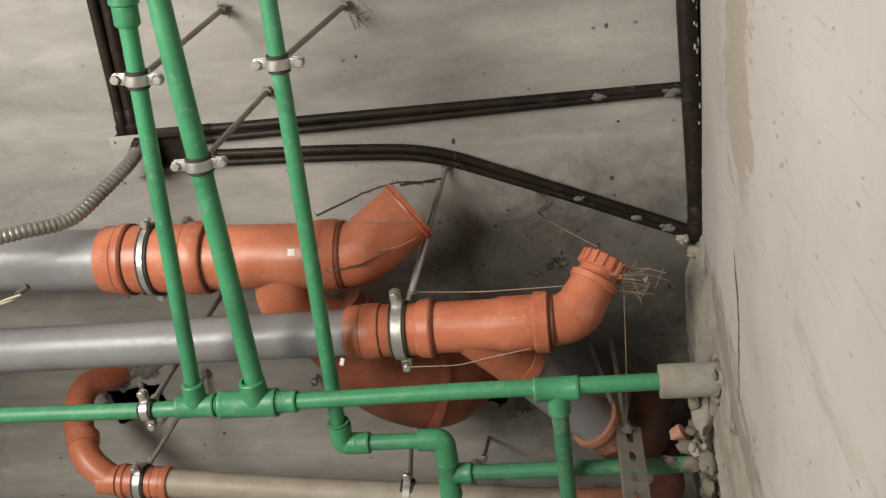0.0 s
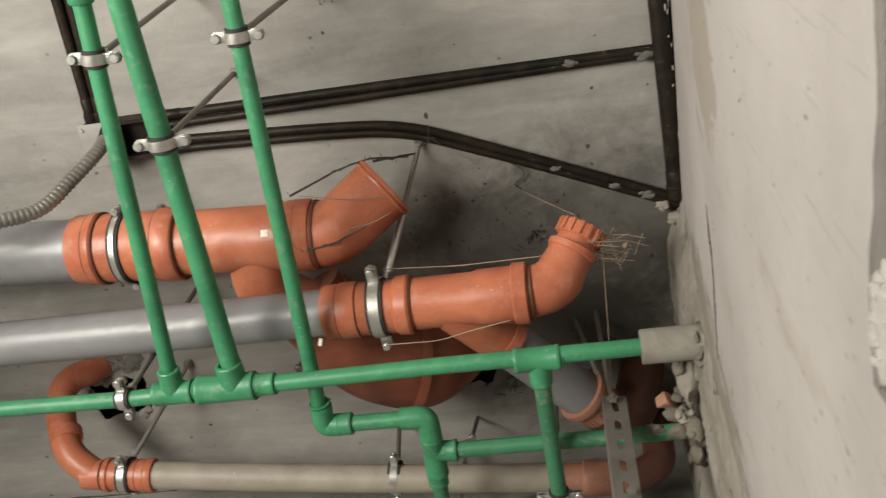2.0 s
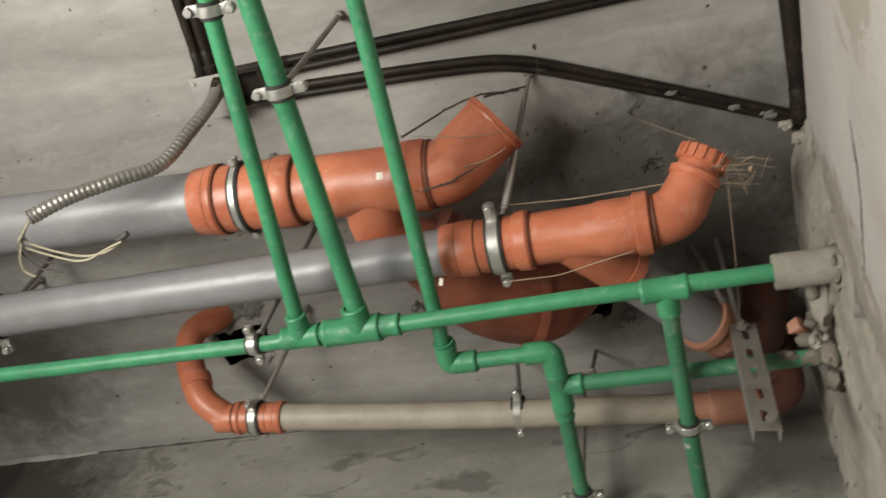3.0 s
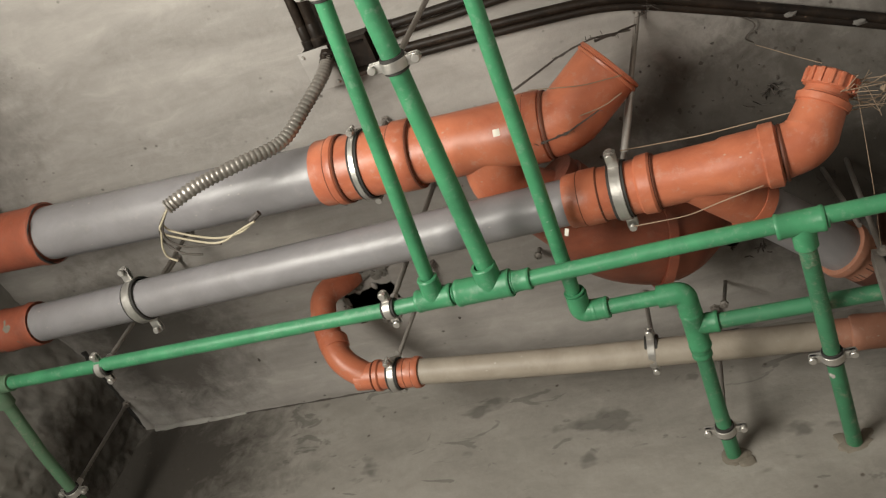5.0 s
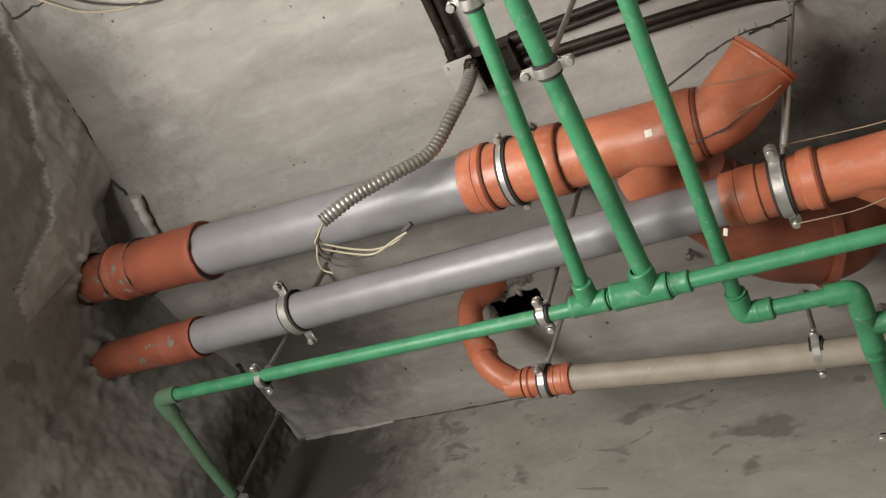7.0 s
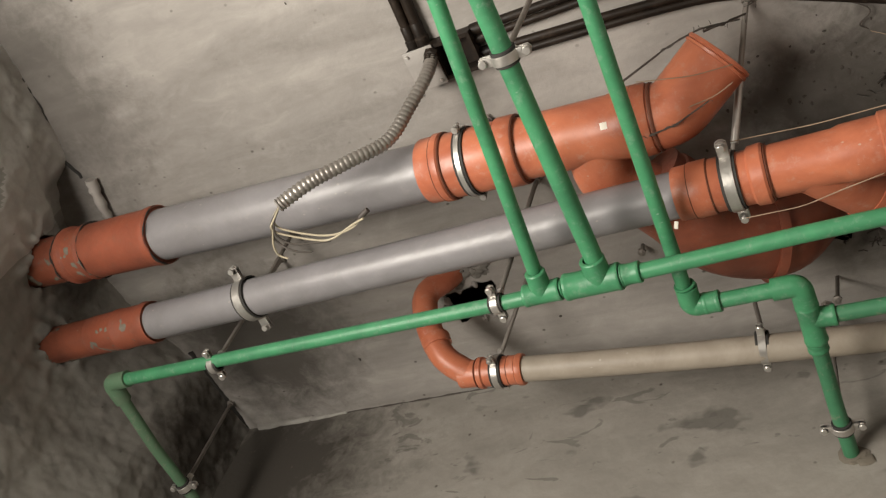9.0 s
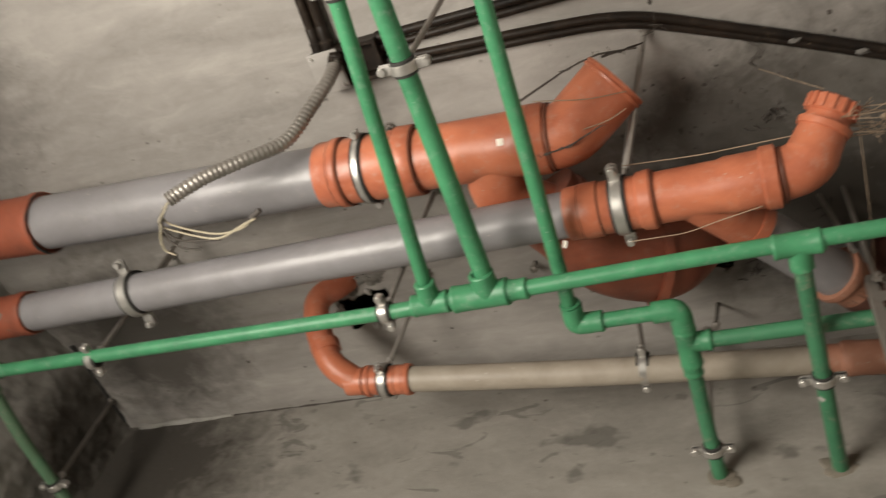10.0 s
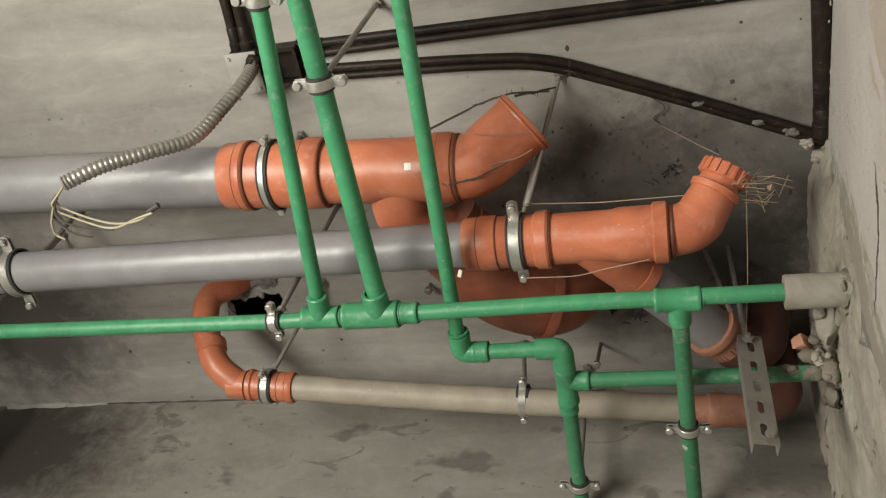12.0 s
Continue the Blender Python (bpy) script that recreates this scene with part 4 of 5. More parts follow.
for x, y in ((-0.527, 0.858), (-0.482, 0.920)):
    part("screw", lathe(bmesh.new(), (x, y, CEIL - 0.044), (0, 0, 1), [(0, 0), (0, 0.003), (0.004, 0.004)], 10), M_ZINC, jb)


def flexible_conduit():
    t = thing("flexible_conduit", "corrugated grey conduit hanging from the box with bare wires", "flexible conduit", base=(-0.48, 0.868, 2.95))
    key = [Vector(p) for p in ((-0.478, 0.868, 2.955), (-0.485, 0.885, 2.92), (-0.519, 0.913, 2.86), (-0.559, 0.938, 2.80), (-0.615, 0.931, 2.745), (-0.68, 0.928, 2.70), (-0.738, 0.936, 2.66))]
    pts = []
    for i in range(len(key) - 1):
        p0, p1, p2, p3 = key[max(i - 1, 0)], key[i], key[i + 1], key[min(i + 2, len(key) - 1)]
        for k in range(26):
            s = k / 26
            pts.append(0.5 * (2 * p1 + (p2 - p0) * s + (2 * p0 - 5 * p1 + 4 * p2 - p3) * s * s + (3 * p1 - p0 - 3 * p2 + p3) * s ** 3))
    pts.append(key[-1])
    part("hose", sweep(bmesh.new(), pts, [0.0122 + (0.0017, -0.0002, -0.0011)[(i + 2) % 3] * (0.35 + 0.65 * min(1.0, i / 90)) for i in range(len(pts))], 18, caps=False), M_HOSE, t, sharp=80)
    d = (key[1] - key[0]).normalized()
    fitting(t, "gland", key[0] - d * 0.006, d, [(0, 0.008), (0, 0.0155), (0.008, 0.0155), (0.01, 0.0135), (0.022, 0.0135), (0.022, 0.009)], M_BLACK, "black gland nut", 8)
    rnd = random.Random(5)
    mouth = key[-1] + Vector((0.004, 0, 0))
    runs = (((-0.775, 0.968), (-0.772, 0.985), (-0.735, 1.008), (-0.685, 1.030), (-0.632, 1.024), (-0.597, 1.003)),
            ((-0.782, 0.975), (-0.778, 0.992), (-0.742, 1.018), (-0.690, 1.038), (-0.640, 1.020), (-0.600, 1.007)),
            ((-0.770, 0.960), (-0.800, 1.012), (-0.806, 1.036), (-0.790, 1.048)),
            ((-0.768, 0.965), (-0.785, 0.995), (-0.762, 1.022), (-0.719, 1.034), (-0.690, 1.037)),
            ((-0.780, 0.970), (-0.798, 1.005), (-0.768, 1.035), (-0.735, 1.048)))
    for i, run in enumerate(runs):
        p = [mouth] + [Vector((x, y, 2.670 + rnd.uniform(-0.006, 0.006))) for x, y in run]
        part("wire", sweep(bmesh.new(), rounded(p, 0.03, 8), 0.002, 8), M_WIREDARK if i > 2 else M_WIRE, t, "dark wire" if i > 2 else "cream insulated wire")
    part("taped_end", sweep(bmesh.new(), [(-0.612, 1.009, 2.674), (-0.592, 1.0, 2.679)], 0.005, 10), M_WIREDARK, t, "taped wire end")


flexible_conduit()

# ---- slotted strut with its rods by the east wall ----


def strut():
    t = thing("strut_channel", "slotted zinc strut hanging by rods beside the east wall", "strut", base=(0.36, 1.362, 2.45))
    slots = []
    for k in range(5):
        z = 2.488 + k * 0.048
        slots.append([(x + 0.0055 * math.cos(a), z + s * 0.008 + 0.0055 * math.sin(a)) for x, s, a in
                      [(0, 1 if math.sin(a) >= 0 else -1, a) for a in (2 * math.pi * (i + 0.5) / 12 for i in range(12))]])
    m = pose(0.355, 1.352, 0, 0, 0, 8)
    b = plate([(-0.019, 2.458), (0.019, 2.458), (0.019, 2.71), (-0.019, 2.71)], slots, 0.0022, lambda a, c, d: m @ Vector((a, d, c)))
    part("face", b, M_ROD, t, "dusty slotted zinc face", smooth=False)
    for s in (-1, 1):
        b = box(bmesh.new(), m @ pose(s * 0.018, 0.012, 2.584), 0.002, 0.02, 0.252, 0.0005)
        part("flange", b, M_ROD, t)
    part("rod", sweep(bmesh.new(), [(0.352, 1.36, 2.66), (0.343, 1.362, CEIL + 0.005)], 0.0045, 10), M_ROD, t)
    part("rod", sweep(bmesh.new(), [(0.332, 1.366, 2.80), (0.30, 1.37, CEIL + 0.005)], 0.0045, 10), M_ROD, t)
    part("nut", lathe(bmesh.new(), (0.352, 1.348, 2.694), (0, -1, 0), [(0, 0.004), (0, 0.0095), (0.006, 0.0095), (0.0065, 0.005), (0.012, 0.0045), (0.0125, 0)], 6), M_ROD, t)
    part("bolt", lathe(bmesh.new(), (0.362, 1.345, 2.470), (0, -1, 0), [(0, 0.004), (0, 0.008), (0.005, 0.008), (0.006, 0)], 6), M_ROD, t)


strut()

# ---- mortar, straw and strings ----


def chunk(bm, centre, size, rnd, n=30):
    """An angular broken piece: a hull of scattered points with a gritty skin."""
    b = bmesh.new()
    for _ in range(n):
        v = Vector((rnd.gauss(0, 1), rnd.gauss(0, 1), rnd.gauss(0, 1))).normalized() * rnd.uniform(0.75, 1.15)
        b.verts.new(v)
    got = bmesh.ops.convex_hull(b, input=b.verts[:])
    bmesh.ops.delete(b, geom=[w for w in got["geom_interior"] if isinstance(w, bmesh.types.BMVert)], context="VERTS")
    bmesh.ops.subdivide_edges(b, edges=b.edges[:], cuts=1, use_grid_fill=True)
    bmesh.ops.smooth_vert(b, verts=b.verts, factor=0.5, use_axis_x=True, use_axis_y=True, use_axis_z=True)
    seed = rnd.uniform(0, 50)
    lookup = {}
    for w in b.verts:
        g = 1 + noise.noise(w.co * 3.1 + Vector((seed, 0, 0))) * 0.22 + noise.noise(w.co * 8 + Vector((0, seed, 0))) * 0.10
        lookup[w] = bm.verts.new(Vector(centre) + Vector(c * e for c, e in zip(w.co * g, size)))
    for f in b.faces:
        bm.faces.new([lookup[w] for w in f.verts])
    b.free()


def lump(label, centre, size, seed, material=None, level=4, rough=0.5):
    """A crumbly piece of mortar, with a coarse broken surface."""
    size = size if isinstance(size, tuple) else (size,) * 3
    b = bmesh.new()
    if max(size) < 0.012:
        blob(b, centre, size, seed, level, rough)
    else:
        rnd = random.Random(int(seed * 10))
        for k in range(6):
            off = Vector((0, 0, 0)) if k == 0 else Vector(rnd.uniform(-0.7, 0.7) * c for c in size)
            f = 0.95 if k == 0 else rnd.uniform(0.35, 0.6)
            chunk(b, Vector(centre) + off, tuple(c * f for c in size), rnd)
    return tagged(part("mortar_lump", b, material or M_MORTAR, sharp=55), label, "mortar", "mortar lumps")


M_DROP = concrete("pale_plaster_lump", (0.35, 0.325, 0.30), (0.46, 0.43, 0.40), (0.3, 0.27, 0.24), (1.0, 1.0, 1.0), 0.2)
PIPE_WALL = "crumbly mortar round the thin green pipe at the wall"
lump(PIPE_WALL, (0.480, 1.405, 2.675), (0.022, 0.024, 0.027), 1.0)
lump(PIPE_WALL, (0.452, 1.404, 2.672), (0.024, 0.0155, 0.0155), 2.3)
lump(PIPE_WALL, (0.474, 1.43, 2.64), (0.016, 0.018, 0.018), 3.1)
lump(PIPE_WALL, (0.418, 1.405, 2.672), (0.022, 0.0155, 0.0155), 3.9)
b = box(bmesh.new(), pose(0.438, 1.368, 2.704, 25, -20, 50), 0.024, 0.02, 0.016, 0.004)
for w in b.verts:
    w.co += Vector((noise.noise(w.co * 60), noise.noise(w.co * 60 + Vector((9, 0, 0))), noise.noise(w.co * 60 + Vector((0, 9, 0))))) * 0.009
tagged(part("broken_stub", b, M_RIM, sharp=30), "orange broken plastic stub in mortar above the green pipe", "pipe stub")
lump("broken mortar ledge between the sleeve and the thin green pipe", (0.474, 1.315, 2.69), (0.026, 0.05, 0.03), 4.4, M_ROUGH)
lump("pale mortar chips over the thin green pipe", (0.462, 1.385, 2.69), (0.018, 0.018, 0.022), 4.9, M_ROUGH)
lump("stained mortar above the thin green pipe", (0.470, 1.36, 2.712), (0.022, 0.017, 0.018), 5.0)
lump("mortar round the white sleeve", (0.49, 1.214, 2.635), (0.022, 0.034, 0.034), 7.0)
lump("mortar plug where conduits meet the wall", (0.528, 1.175, 2.97), (0.024, 0.035, 0.022), 9.0)
lump("mortar plug below the conduits", (0.52, 1.205, 2.93), (0.018, 0.026, 0.035), 10.0)
DROPS = ((0.694, 1.864, 7), (0.686, 1.846, 7), (0.681, 1.830, 6), (0.700, 1.848, 5), (0.698, 1.829, 6), (0.720, 1.862, 7), (0.722, 1.848, 6), (0.705, 1.827, 4), (0.691, 1.789, 3), (0.709, 1.862, 6), (0.731, 1.856, 5), (0.684, 1.858, 5))
b = blob(bmesh.new(), (east_x(1.85) + 0.003, 0.706, 1.849), (0.0026, 0.028, 0.021), 44.0, 4, 0.55)
tagged(part("plaster_smear", b, M_DROP, sharp=100), "flat pale plaster smear over the broken plaster edge", "plaster")
for i, (y, z, s) in enumerate(DROPS):
    lump("pale plaster dropping on the broken plaster edge", (east_x(z) + 0.003, y, z), (0.0034, s * 0.00068, s * 0.0011), 12.0 + i, M_DROP, 3, 0.5)


def crust(label, a, b, r, seed, thick, under=0.5, material=None):
    """Patchy dried mortar on a pipe: a gritty shell that sinks below the pipe where it is bare."""
    a, b = Vector(a), Vector(b)
    d, u, v = frame_of(b - a)
    if v.z < 0:
        u, v = -u, -v
    n = max(6, int((b - a).length / 0.0022))
    bm = bmesh.new()
    rows = []
    for i in range(n + 1):
        row = []
        ends = min(1.0, i / 6, (n - i) / 6)
        for k in range(64):
            q = 2 * math.pi * k / 64
            w = u * math.cos(q) + v * math.sin(q)
            p = a.lerp(b, i / n) + w * r
            g = noise.fractal(p * 26 + Vector((seed, 0, 0)), 0.7, 2.0, 5) * 0.6 - under * w.z - 0.53
            row.append(bm.verts.new(p + w * (max(-0.003, min(1.0, g) * thick) * ends - 0.003 * (1 - ends))))
        rows.append(row)
    for p, q in zip(rows, rows[1:]):
        for k in range(64):
            j = (k + 1) % 64
            bm.faces.new((p[k], p[j], q[j], q[k]))
    return tagged(part("mortar_crust", bm, material or M_BARE, sharp=70), label, "mortar", "mortar crusts")


crust("dried mortar crust on the upper drain's wall collar", (-1.34, 0.993, 2.835), (-1.425, 0.9886, 2.835), 0.0622, 1.0, 0.014, 0.35, M_MORTAR)
crust("mortar crust on the upper drain where it enters the wall", (-1.432, 0.9882, 2.835), (-1.57, 0.981, 2.835), 0.0552, 2.0, 0.016, 0.25, M_MORTAR)
crust("dried mortar crust under the lower drain's socket", (-1.29, 1.1603, 2.757), (-1.435, 1.1594, 2.757), 0.0458, 4.0, 0.012, 0.4, M_MORTAR)
crust("mortar crust on the lower drain where it enters the wall", (-1.442, 1.1593, 2.757), (-1.62, 1.1583, 2.757), 0.0436, 5.0, 0.014, 0.3, M_MORTAR)
crust("mortar crust on the thin green pipe at the wall", (0.375, 1.408, 2.675), (0.475, 1.407, 2.675), 0.0148, 7.0, 0.012, 0.1, M_MORTAR)
crust("thin mortar splash on the green wall branch", (0.247, 1.52, 2.649), (0.251, 1.60, 2.652), 0.0136, 9.0, 0.003, 0.3, M_DROP)
lump("pale mortar smeared over the conduit ends", (0.512, 1.172, 2.978), (0.030, 0.016, 0.014), 71.0, M_ROUGH)
lump("mortar crumbs beside the conduit ends", (0.482, 1.145, 2.985), (0.014, 0.010, 0.012), 72.0, M_ROUGH)
lump("mortar crumb under the thin green pipe", (0.488, 1.44, 2.655), (0.014, 0.014, 0.022), 73.0)
lump("mortar crumb over the thin green pipe", (0.445, 1.385, 2.695), (0.02, 0.014, 0.016), 74.0)
lump("thin mortar patch where the green pipe enters the wall", (0.047, BACK, 2.655), (0.035, 0.006, 0.03), 30.0)
lump("thin mortar patch on the wall branch", (0.252, BACK, 2.655), (0.035, 0.006, 0.03), 31.0)
# pale mortar bead in the corner of ceiling and wall
rnd = random.Random(2)
pts = [(-1.45 + k * 0.018, BACK - 0.002, CEIL - 0.004 + rnd.uniform(-0.003, 0.002)) for k in range(17)]
b = sweep(bmesh.new(), pts, [rnd.uniform(0.007, 0.013) * (1 - k / 17) ** 0.6 + 0.0008 for k in range(17)], 8)
tagged(part("trim_mortar_bead", b, M_STRIP), "pale mortar bead between wall and ceiling", "mortar bead", kind="structure")


def anchor_bolt(label, foot, d, n, r=0.004):
    t = thing("anchor_bolt", label, "bolt", base=foot)
    d = Vector(d).normalized()
    part("shank", sweep(bmesh.new(), [Vector(foot), Vector(foot) + d * n], r, 10), M_ROD, t)
    part("nut", lathe(bmesh.new(), Vector(foot) + d * (n - 0.008), d, [(0, r), (0, 0.009), (0.006, 0.009), (0.007, 0.006), (0.009, r)], 6), M_ROD, t)


rnd = random.Random(77)
for k in range(9):
    a = rnd.uniform(0, 2 * math.pi)
    s = rnd.uniform(0.005, 0.011)
    lump("broken concrete crumb on the rim of the ceiling hole", (-0.668 + 0.066 * math.cos(a), 1.458 + 0.05 * math.sin(a), CEIL - 0.001), (s, s * 1.3, s * 0.7), 90.0 + k, M_CEIL, 2)
anchor_bolt("short rusty threaded rod hanging with a nut", (0.08, 1.585, CEIL), (-0.03, -0.25, -1), 0.11)
anchor_bolt("zinc anchor bolt under the ceiling", (-0.259, 1.409, CEIL), (0, 0, -1), 0.03)


def strands(name, label, category, centre, spread, count, length, r, material, seed, aim=(0, 0, 0)):
    rnd = random.Random(seed)
    b = bmesh.new()
    for _ in range(count):
        p = Vector(centre) + Vector(rnd.uniform(-s, s) for s in spread)
        d = (Vector((rnd.gauss(0, 1), rnd.gauss(0, 1), rnd.gauss(0, 0.6))).normalized() + Vector(aim)).normalized()
        n = length * rnd.uniform(0.4, 1.0)
        side = d.cross(Vector((rnd.gauss(0, 1), rnd.gauss(0, 1), rnd.gauss(0, 1)))).normalized() * n * rnd.uniform(0.05, 0.25)
        sweep(b, [p - d * n / 2, p + side * 0.7, p + side, p + d * n / 2], r, 5)
    return tagged(part(name, b, material), label, category, kind="stuff")


rnd = random.Random(3)
b = bmesh.new()
for k in range(17):
    p = Vector((0.300 + rnd.uniform(-0.012, 0.03), 1.108 + rnd.uniform(-0.012, 0.016), 2.79 + rnd.uniform(-0.01, 0.012)))
    q = p + Vector((rnd.uniform(0.04, 0.125), rnd.gauss(0.012, 0.026), rnd.uniform(-0.008, 0.03)))
    bow = Vector((0, rnd.gauss(0, 0.008), rnd.gauss(0, 0.008)))
    sweep(b, [p, p.lerp(q, 0.4) + bow, p.lerp(q, 0.75) + bow * 0.7, q], [0.0011, 0.001, 0.0008, 0.0005], 5)
    if k % 3 == 0:
        m0 = p.lerp(q, 0.7) + bow
        sweep(b, [m0, m0 + Vector((0.012, rnd.gauss(0, 0.014), rnd.gauss(0, 0.01))), m0 + Vector((0.028, rnd.gauss(0, 0.016), 0.004))], 0.0006, 5)
tagged(part("straw", b, M_STRAW), "dry straw and twigs caught under the ribbed elbow end", "straw", kind="stuff")
b = blob(bmesh.new(), (0.400, 1.128, 2.802), (0.004, 0.006, 0.004), 5.0, 3, 0.9)
tagged(part("fluff", b, M_STRAW, sharp=90), "small pale tuft of fluff on the straw", "fluff")


def string_of(name, label, pts, r=0.0013, material=None, frayed=False):
    b = sweep(bmesh.new(), rounded(pts, 0.02), r, 6)
    if frayed:
        # a second ply and loose fibres
        rnd = random.Random(int(abs(pts[0][0]) * 1000))
        line = rounded(pts, 0.02)
        sweep(b, [p + Vector((math.sin(i * 0.9), math.cos(i * 1.1), math.sin(i * 0.7))) * 0.0022 for i, p in enumerate(line)], r * 0.7, 5)
        for p in line[::2]:
            q = p + Vector((rnd.gauss(0, 1), rnd.gauss(0, 1), rnd.gauss(0, 1))) * 0.005
            sweep(b, [p, p.lerp(q, 0.5) + Vector((0, 0, 0.001)), q], r * 0.35, 4)
    tagged(part(name, b, material or M_WIREDARK), label, "string")


string_of("string", "dark string stretched over the upper elbow", [(-0.155, 1.0, 2.88), (-0.06, 0.965, 2.885), (-0.004, 0.954, 2.89), (0.055, 0.972, 2.92)], 0.0015, frayed=True)
string_of("string", "dark string knotted between elbow and rod", [(0.0, 0.958, 2.885), (0.03, 0.963, 2.90), (0.062, 0.978, 2.95)], 0.0016, frayed=True)
string_of("string", "pale twine over the upper elbow", [(-0.11, 0.972, 2.80), (-0.025, 0.99, 2.80), (0.035, 1.0, 2.82)], 0.0009, M_STRAW)
string_of("string", "pale twine end on the upper elbow", [(-0.042, 1.035, 2.79), (0.0, 1.03, 2.79), (0.03, 1.02, 2.80)], 0.001, M_STRAW)
string_of("string", "dark thread round the upper elbow", [(-0.128, 1.058, 2.775), (-0.073, 1.055, 2.778), (-0.012, 1.035, 2.79)], 0.0013, frayed=True)
string_of("string", "pale twine along the lower coupling", [(0.0, 1.115, 2.79), (0.127, 1.127, 2.796), (0.27, 1.128, 2.80)], 0.001, M_STRAW)
string_of("string", "dark thread looped round the upper elbow's socket", [(-0.138, 1.005, 2.777), (-0.140, 1.035, 2.776), (-0.128, 1.058, 2.775), (-0.105, 1.060, 2.776)], 0.0011, frayed=True)
string_of("string", "twine hanging below the lower clamp", [(-0.005, 1.222, 2.725), (0.084, 1.218, 2.715), (0.141, 1.203, 2.712), (0.205, 1.19, 2.71)], 0.001, M_STRAW)
string_of("string", "cobweb thread from the ribbed end to the ceiling hook", [(0.237, 1.09, 2.99), (0.29, 1.085, 2.90), (0.325, 1.08, 2.84)], 0.0006, M_STRAW)
string_of("string", "pale thread hanging between the straw and the strut", [(0.362, 1.12, 2.79), (0.357, 1.25, 2.735), (0.350, 1.352, 2.705)], 0.0005, M_STRAW)
string_of("cable", "white cable lying along the ceiling by the west wall", [(-1.36, 0.33, CEIL - 0.005), (-1.301, 0.406, CEIL - 0.006), (-1.217, 0.474, CEIL - 0.006), (-1.161, 0.495, CEIL - 0.008), (-1.103, 0.512, CEIL - 0.006), (-1.0, 0.515, CEIL - 0.006), (-0.8, 0.4, CEIL - 0.006)], 0.0026, M_WIRE)
string_of("cable", "dark cable looping along the ceiling", [(-1.30, 0.36, CEIL - 0.006), (-1.224, 0.437, CEIL - 0.008), (-1.175, 0.47, CEIL - 0.01), (-1.112, 0.501, CEIL - 0.008), (-1.043, 0.524, CEIL - 0.006), (-0.95, 0.53, CEIL - 0.006), (-0.8, 0.42, CEIL - 0.006)], 0.0028)
string_of("cable", "second dark cable beside the white one", [(-1.25, 0.38, CEIL - 0.006), (-1.16, 0.455, CEIL - 0.008), (-1.10, 0.482, CEIL - 0.01), (-1.03, 0.515, CEIL - 0.008), (-0.93, 0.50, CEIL - 0.006), (-0.8, 0.36, CEIL - 0.006)], 0.0026)
string_of("hook", "bent wire hook on the ceiling", [(0.19, 1.02, CEIL), (0.22, 1.03, CEIL - 0.01), (0.25, 1.055, CEIL - 0.012), (0.22, 1.075, CEIL - 0.006), (0.235, 1.09, CEIL)], 0.0012)

# paint flecks on the thick corner pipe
rnd = random.Random(8)
b = bmesh.new()
for _ in range(46):
    y = rnd.uniform(0.45, 1.12)
    x = float(np.interp(y, (0.72, 1.13), (0.492, 0.508)))
    a = radians(rnd.uniform(-62, -8))
    blob(b, (x + math.cos(a) * 0.0165, y, CEIL - 0.02 + math.sin(a) * 0.0165), (0.0018, rnd.uniform(0.002, 0.007), 0.0025), y * 40, 1, 0.3)
tagged(part("paint_flecks", b, M_PLASTER), "white plaster flecks along the thick black pipe", "paint flecks", kind="stuff")

rnd = random.Random(19)
tube = sweep(bmesh.new(), [(-1.405 - 0.03 * k / 14 + rnd.uniform(-0.002, 0.002), 0.885 + 0.13 * k / 14, CEIL - 0.013 + rnd.uniform(-0.003, 0.002)) for k in range(15)], [rnd.uniform(0.008, 0.0145) for k in range(15)], 12)
tagged(part("pipe_stub", tube, M_DROP, sharp=50), "short mortar-caked pipe stub in the ceiling corner", "pipe stub")
crack = [(0.919, 2.477), (0.937, 2.460), (0.956, 2.442), (0.978, 2.432), (1.0, 2.423), (1.024, 2.426), (1.049, 2.425), (1.10, 2.42)]
rnd = random.Random(27)
walkline = []
for k in range(64):
    f = k / 63 * (len(crack) - 1)
    i = min(int(f), len(crack) - 2)
    (y0, z0), (y1, z1) = crack[i], crack[i + 1]
    walkline.append((y0 + (y1 - y0) * (f - i) + rnd.uniform(-0.0013, 0.0013), z0 + (z1 - z0) * (f - i) + rnd.uniform(-0.003, 0.003)))
tube = sweep(bmesh.new(), [(east_x(z) + 0.0006, y, z) for y, z in walkline], [0.0011 * math.sin(math.pi * (k + 1) / 65) * rnd.uniform(0.4, 1.2) + 0.0002 for k in range(64)], 6)
tagged(part("trim_crack", tube, M_WIREDARK), "thin dark crack in the plaster", "crack", kind="structure")
strands("debris", "dark cobwebs and grit on the ceiling by the wall", "debris", (0.36, 1.40, 2.985), (0.07, 0.03, 0.006), 15, 0.026, 0.001, M_WIREDARK, 31)
strands("debris", "dark crumbs round the broken ceiling hole", "debris", (0.145, 1.505, 2.988), (0.035, 0.022, 0.006), 14, 0.022, 0.0012, M_WIREDARK, 32)
strands("debris", "dark roots hanging on the ceiling", "debris", (0.23, 1.19, 2.993), (0.03, 0.02, 0.003), 5, 0.03, 0.001, M_WIREDARK, 33)
strands("cobweb", "dark cobweb tuft hanging at a ceiling anchor", "cobweb", (-0.045, 0.685, 2.985), (0.016, 0.016, 0.008), 9, 0.035, 0.0006, M_WIREDARK, 41)
strands("cobweb", "dark cobweb tuft by a ceiling anchor", "cobweb", (-0.275, 0.66, 2.985), (0.012, 0.014, 0.008), 7, 0.03, 0.0006, M_WIREDARK, 42)
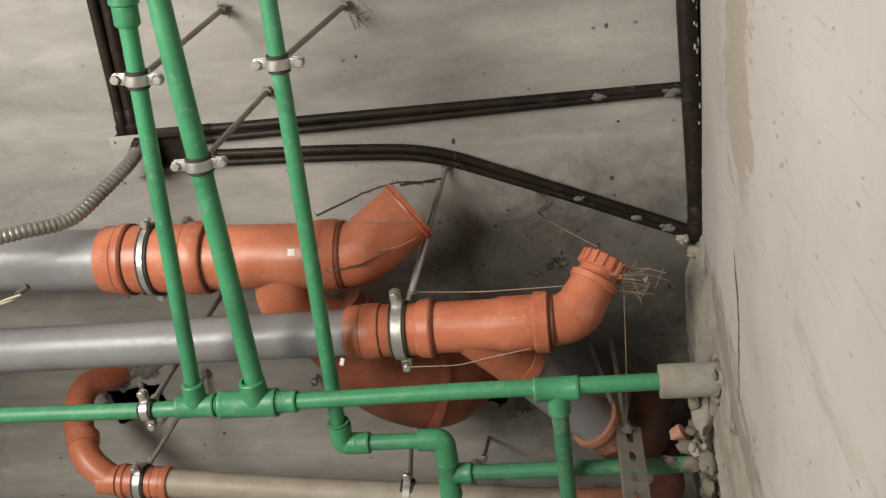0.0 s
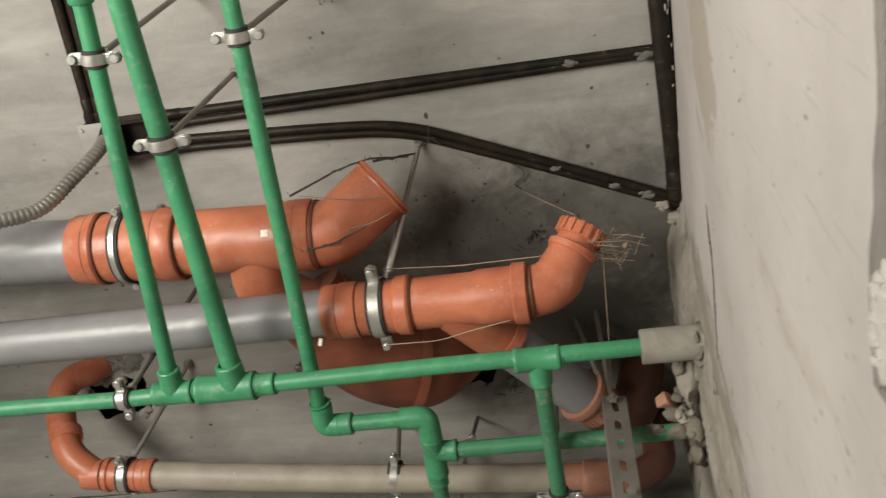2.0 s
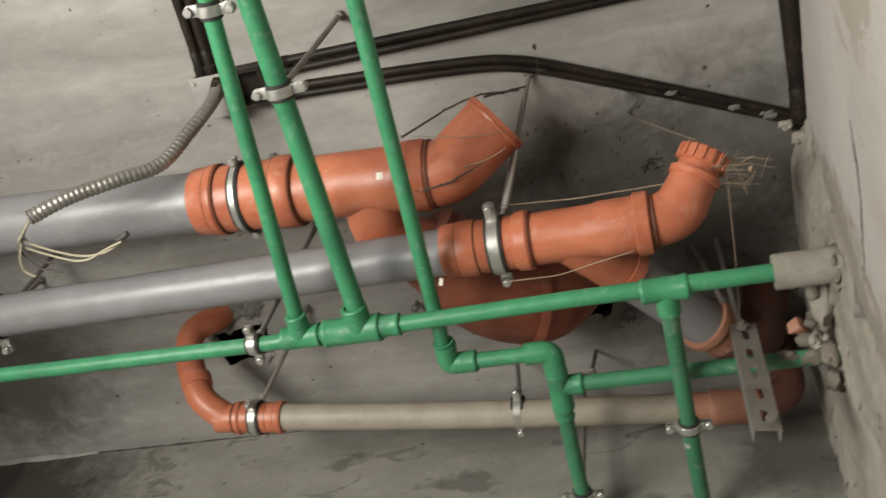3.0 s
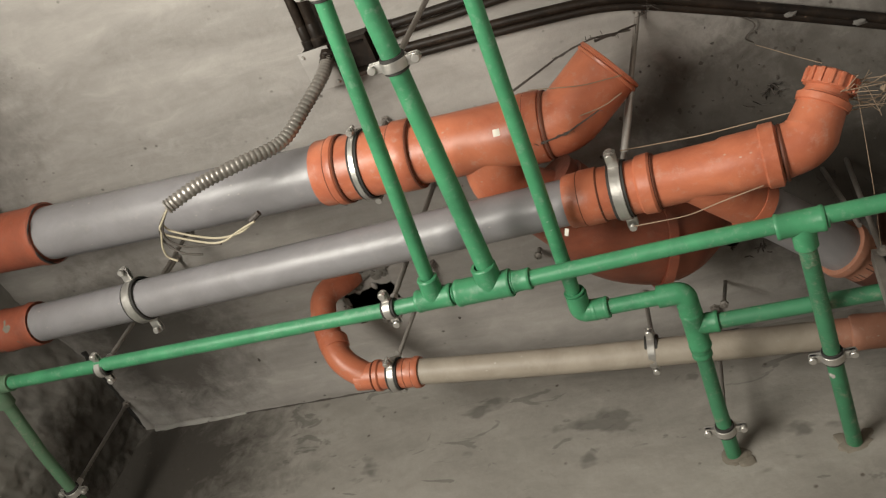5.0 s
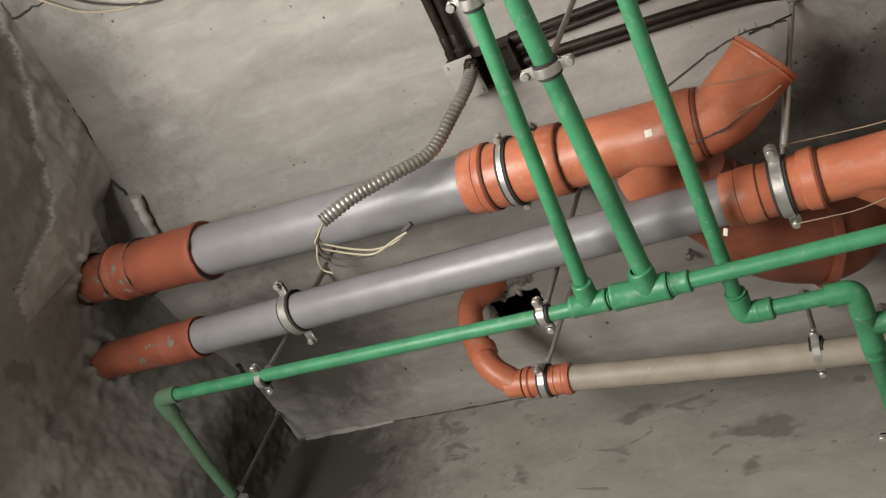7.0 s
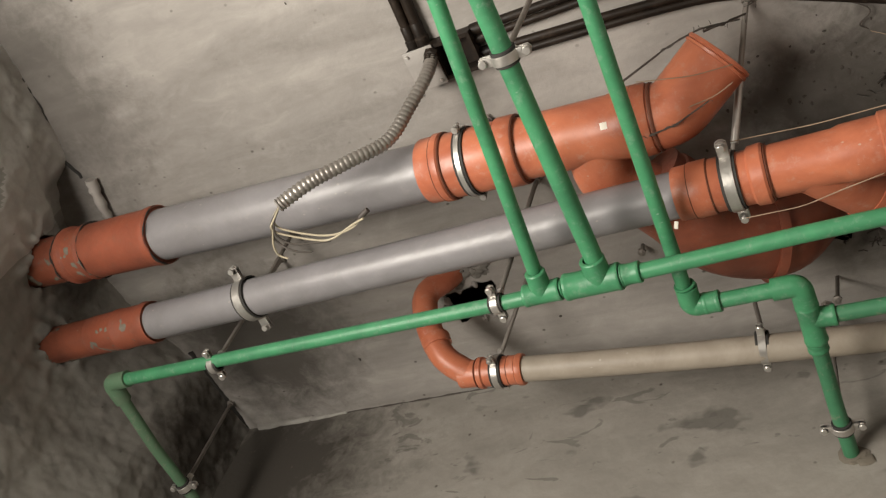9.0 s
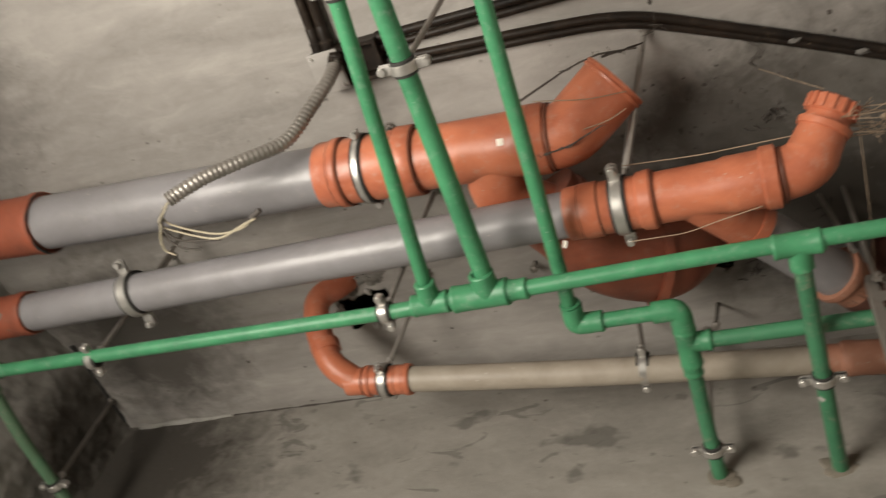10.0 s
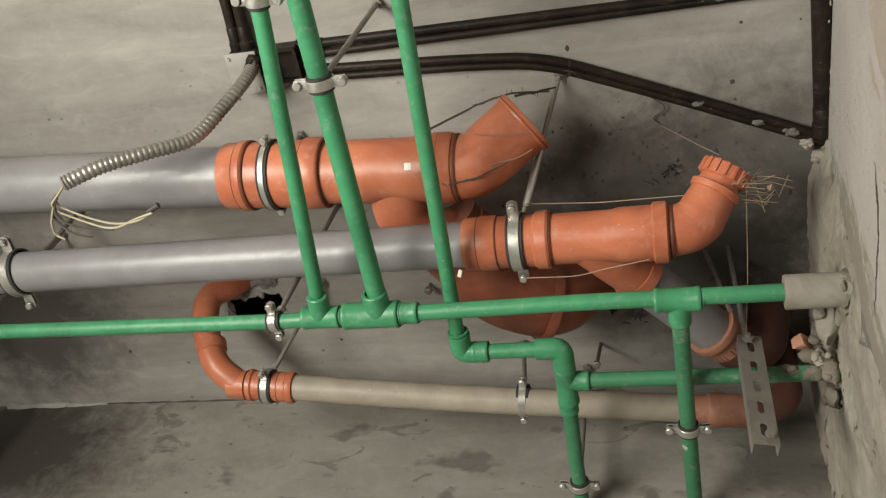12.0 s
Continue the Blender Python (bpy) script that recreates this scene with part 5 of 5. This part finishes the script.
strands("cobweb", "dark cobweb tuft below the bent conduits", "cobweb", (0.085, 0.965, 2.975), (0.012, 0.014, 0.01), 8, 0.035, 0.0006, M_WIREDARK, 43)
strands("debris", "dark cross of twigs stuck to the ceiling", "debris", (0.245, 1.179, 2.994), (0.004, 0.004, 0.002), 5, 0.045, 0.0012, M_WIREDARK, 44)
# dirt specks scattered over the ceiling, thicker near the east corner
rnd = random.Random(52)
b = bmesh.new()
for k in range(150):
    if k < 45:
        x, y = rnd.uniform(-1.3, 0.48), rnd.uniform(0.45, 1.6)
    else:
        x, y = rnd.gauss(0.2, 0.13), rnd.gauss(1.2, 0.09)
    if x > 0.48 or y > 1.68 or (-0.77 < x < -0.59 and 1.32 < y < 1.5):
        continue
    w = rnd.uniform(0.0012, 0.0042)
    blob(b, (x, y, CEIL - 0.0005), (w, w * rnd.uniform(0.6, 1.8), 0.0012), k * 1.7, 1, 0.5)
tagged(part("dirt_specks", b, M_WIREDARK), "small dark dirt specks on the ceiling", "dirt specks", kind="stuff")
# dark gap in the corner of ceiling and wall above the beige pipe
rnd = random.Random(61)
tube = sweep(bmesh.new(), [(-0.26 + k * 0.02, BACK - 0.001 + rnd.uniform(-0.002, 0.002), CEIL - 0.001) for k in range(18)], [0.001 + 0.004 * math.sin(math.pi * k / 17) * rnd.uniform(0.5, 1.1) for k in range(18)], 6)
tagged(part("trim_gap", tube, M_WIREDARK), "dark open joint between wall and ceiling", "joint", kind="structure")
# broken ledge inside the ceiling hole
b = bmesh.new()
for k in range(6):
    blob(b, (-0.688 + k * 0.014, 1.378 + rnd.uniform(-0.012, 0.02), CEIL + 0.001), (rnd.uniform(0.014, 0.024), rnd.uniform(0.012, 0.02), 0.007), 3.3 * k, 3, 0.9)
tagged(part("broken_ledge", b, M_DARK, sharp=50), "dark spalled concrete beside the ceiling hole", "rubble", kind="stuff")
for x, y, w in ((0.345, 0.866, 0.012), (0.47, 0.866, 0.016), (0.30, 1.05, 0.008), (0.40, 1.097, 0.010), (0.455, 1.122, 0.012)):
    lump("dry mortar crust splashed on the black conduits", (x, y, CEIL - 0.016), (w * 1.4, w * 0.8, 0.006), x * 100, M_FLOOR, 3)
# open cracks between the west wall and the ceiling
rnd = random.Random(88)
seam = ((0.383, -1.383), (0.49, -1.400), (0.592, -1.402), (0.697, -1.411), (0.751, -1.428), (0.813, -1.450), (0.88, -1.432))
line = [(float(np.interp(y, [a for a, _ in seam], [c for _, c in seam])) + rnd.uniform(-0.003, 0.003), y, CEIL - 0.001) for y in (0.385 + 0.012 * k for k in range(42))]
tube = sweep(bmesh.new(), line, [0.0012 + 0.0045 * (k / 41) ** 2 * rnd.uniform(0.5, 1.1) for k in range(42)], 6)
tagged(part("trim_seam", tube, M_RUBBER), "dark open seam between the west wall and the ceiling", "seam", kind="structure")
line = [(-1.39 + 0.014 * k, 0.424 + rnd.uniform(-0.003, 0.003), CEIL - 0.0005) for k in range(12)]
tube = sweep(bmesh.new(), line, [0.0025 * (1 - k / 12) + 0.0006 for k in range(12)], 6)
tagged(part("trim_crack", tube, M_RUBBER), "dark crack across the ceiling by the west wall", "crack", kind="structure")
b = box(bmesh.new(), pose(-0.113, 1.203, 2.722, 20, 15, 110), 0.013, 0.007, 0.0012, 0.0003)
tagged(part("paper_tag", b, M_STICKER), "small torn white paper tag under the lower coupling", "tag")
# dark lines along the far corners of the ceiling
rnd = random.Random(93)
tube = sweep(bmesh.new(), [(-1.492 + 0.004 * noise.noise((k * 0.7, 0.0, 0.0)), 1.42 + 0.0125 * k, CEIL - 0.001) for k in range(24)], [rnd.uniform(0.004, 0.009) for k in range(24)], 6)
tagged(part("trim_seam", tube, M_RUBBER), "dark mildewed seam in the ceiling corner", "seam", kind="structure")
tube = sweep(bmesh.new(), [(-1.16 + 0.02 * k, BACK - 0.0005, CEIL - 0.001 + rnd.uniform(-0.001, 0.001)) for k in range(28)], [rnd.uniform(0.001, 0.0034) for k in range(28)], 6)
tagged(part("trim_gap", tube, M_WIREDARK), "thin dark line between wall and ceiling", "joint", kind="structure")
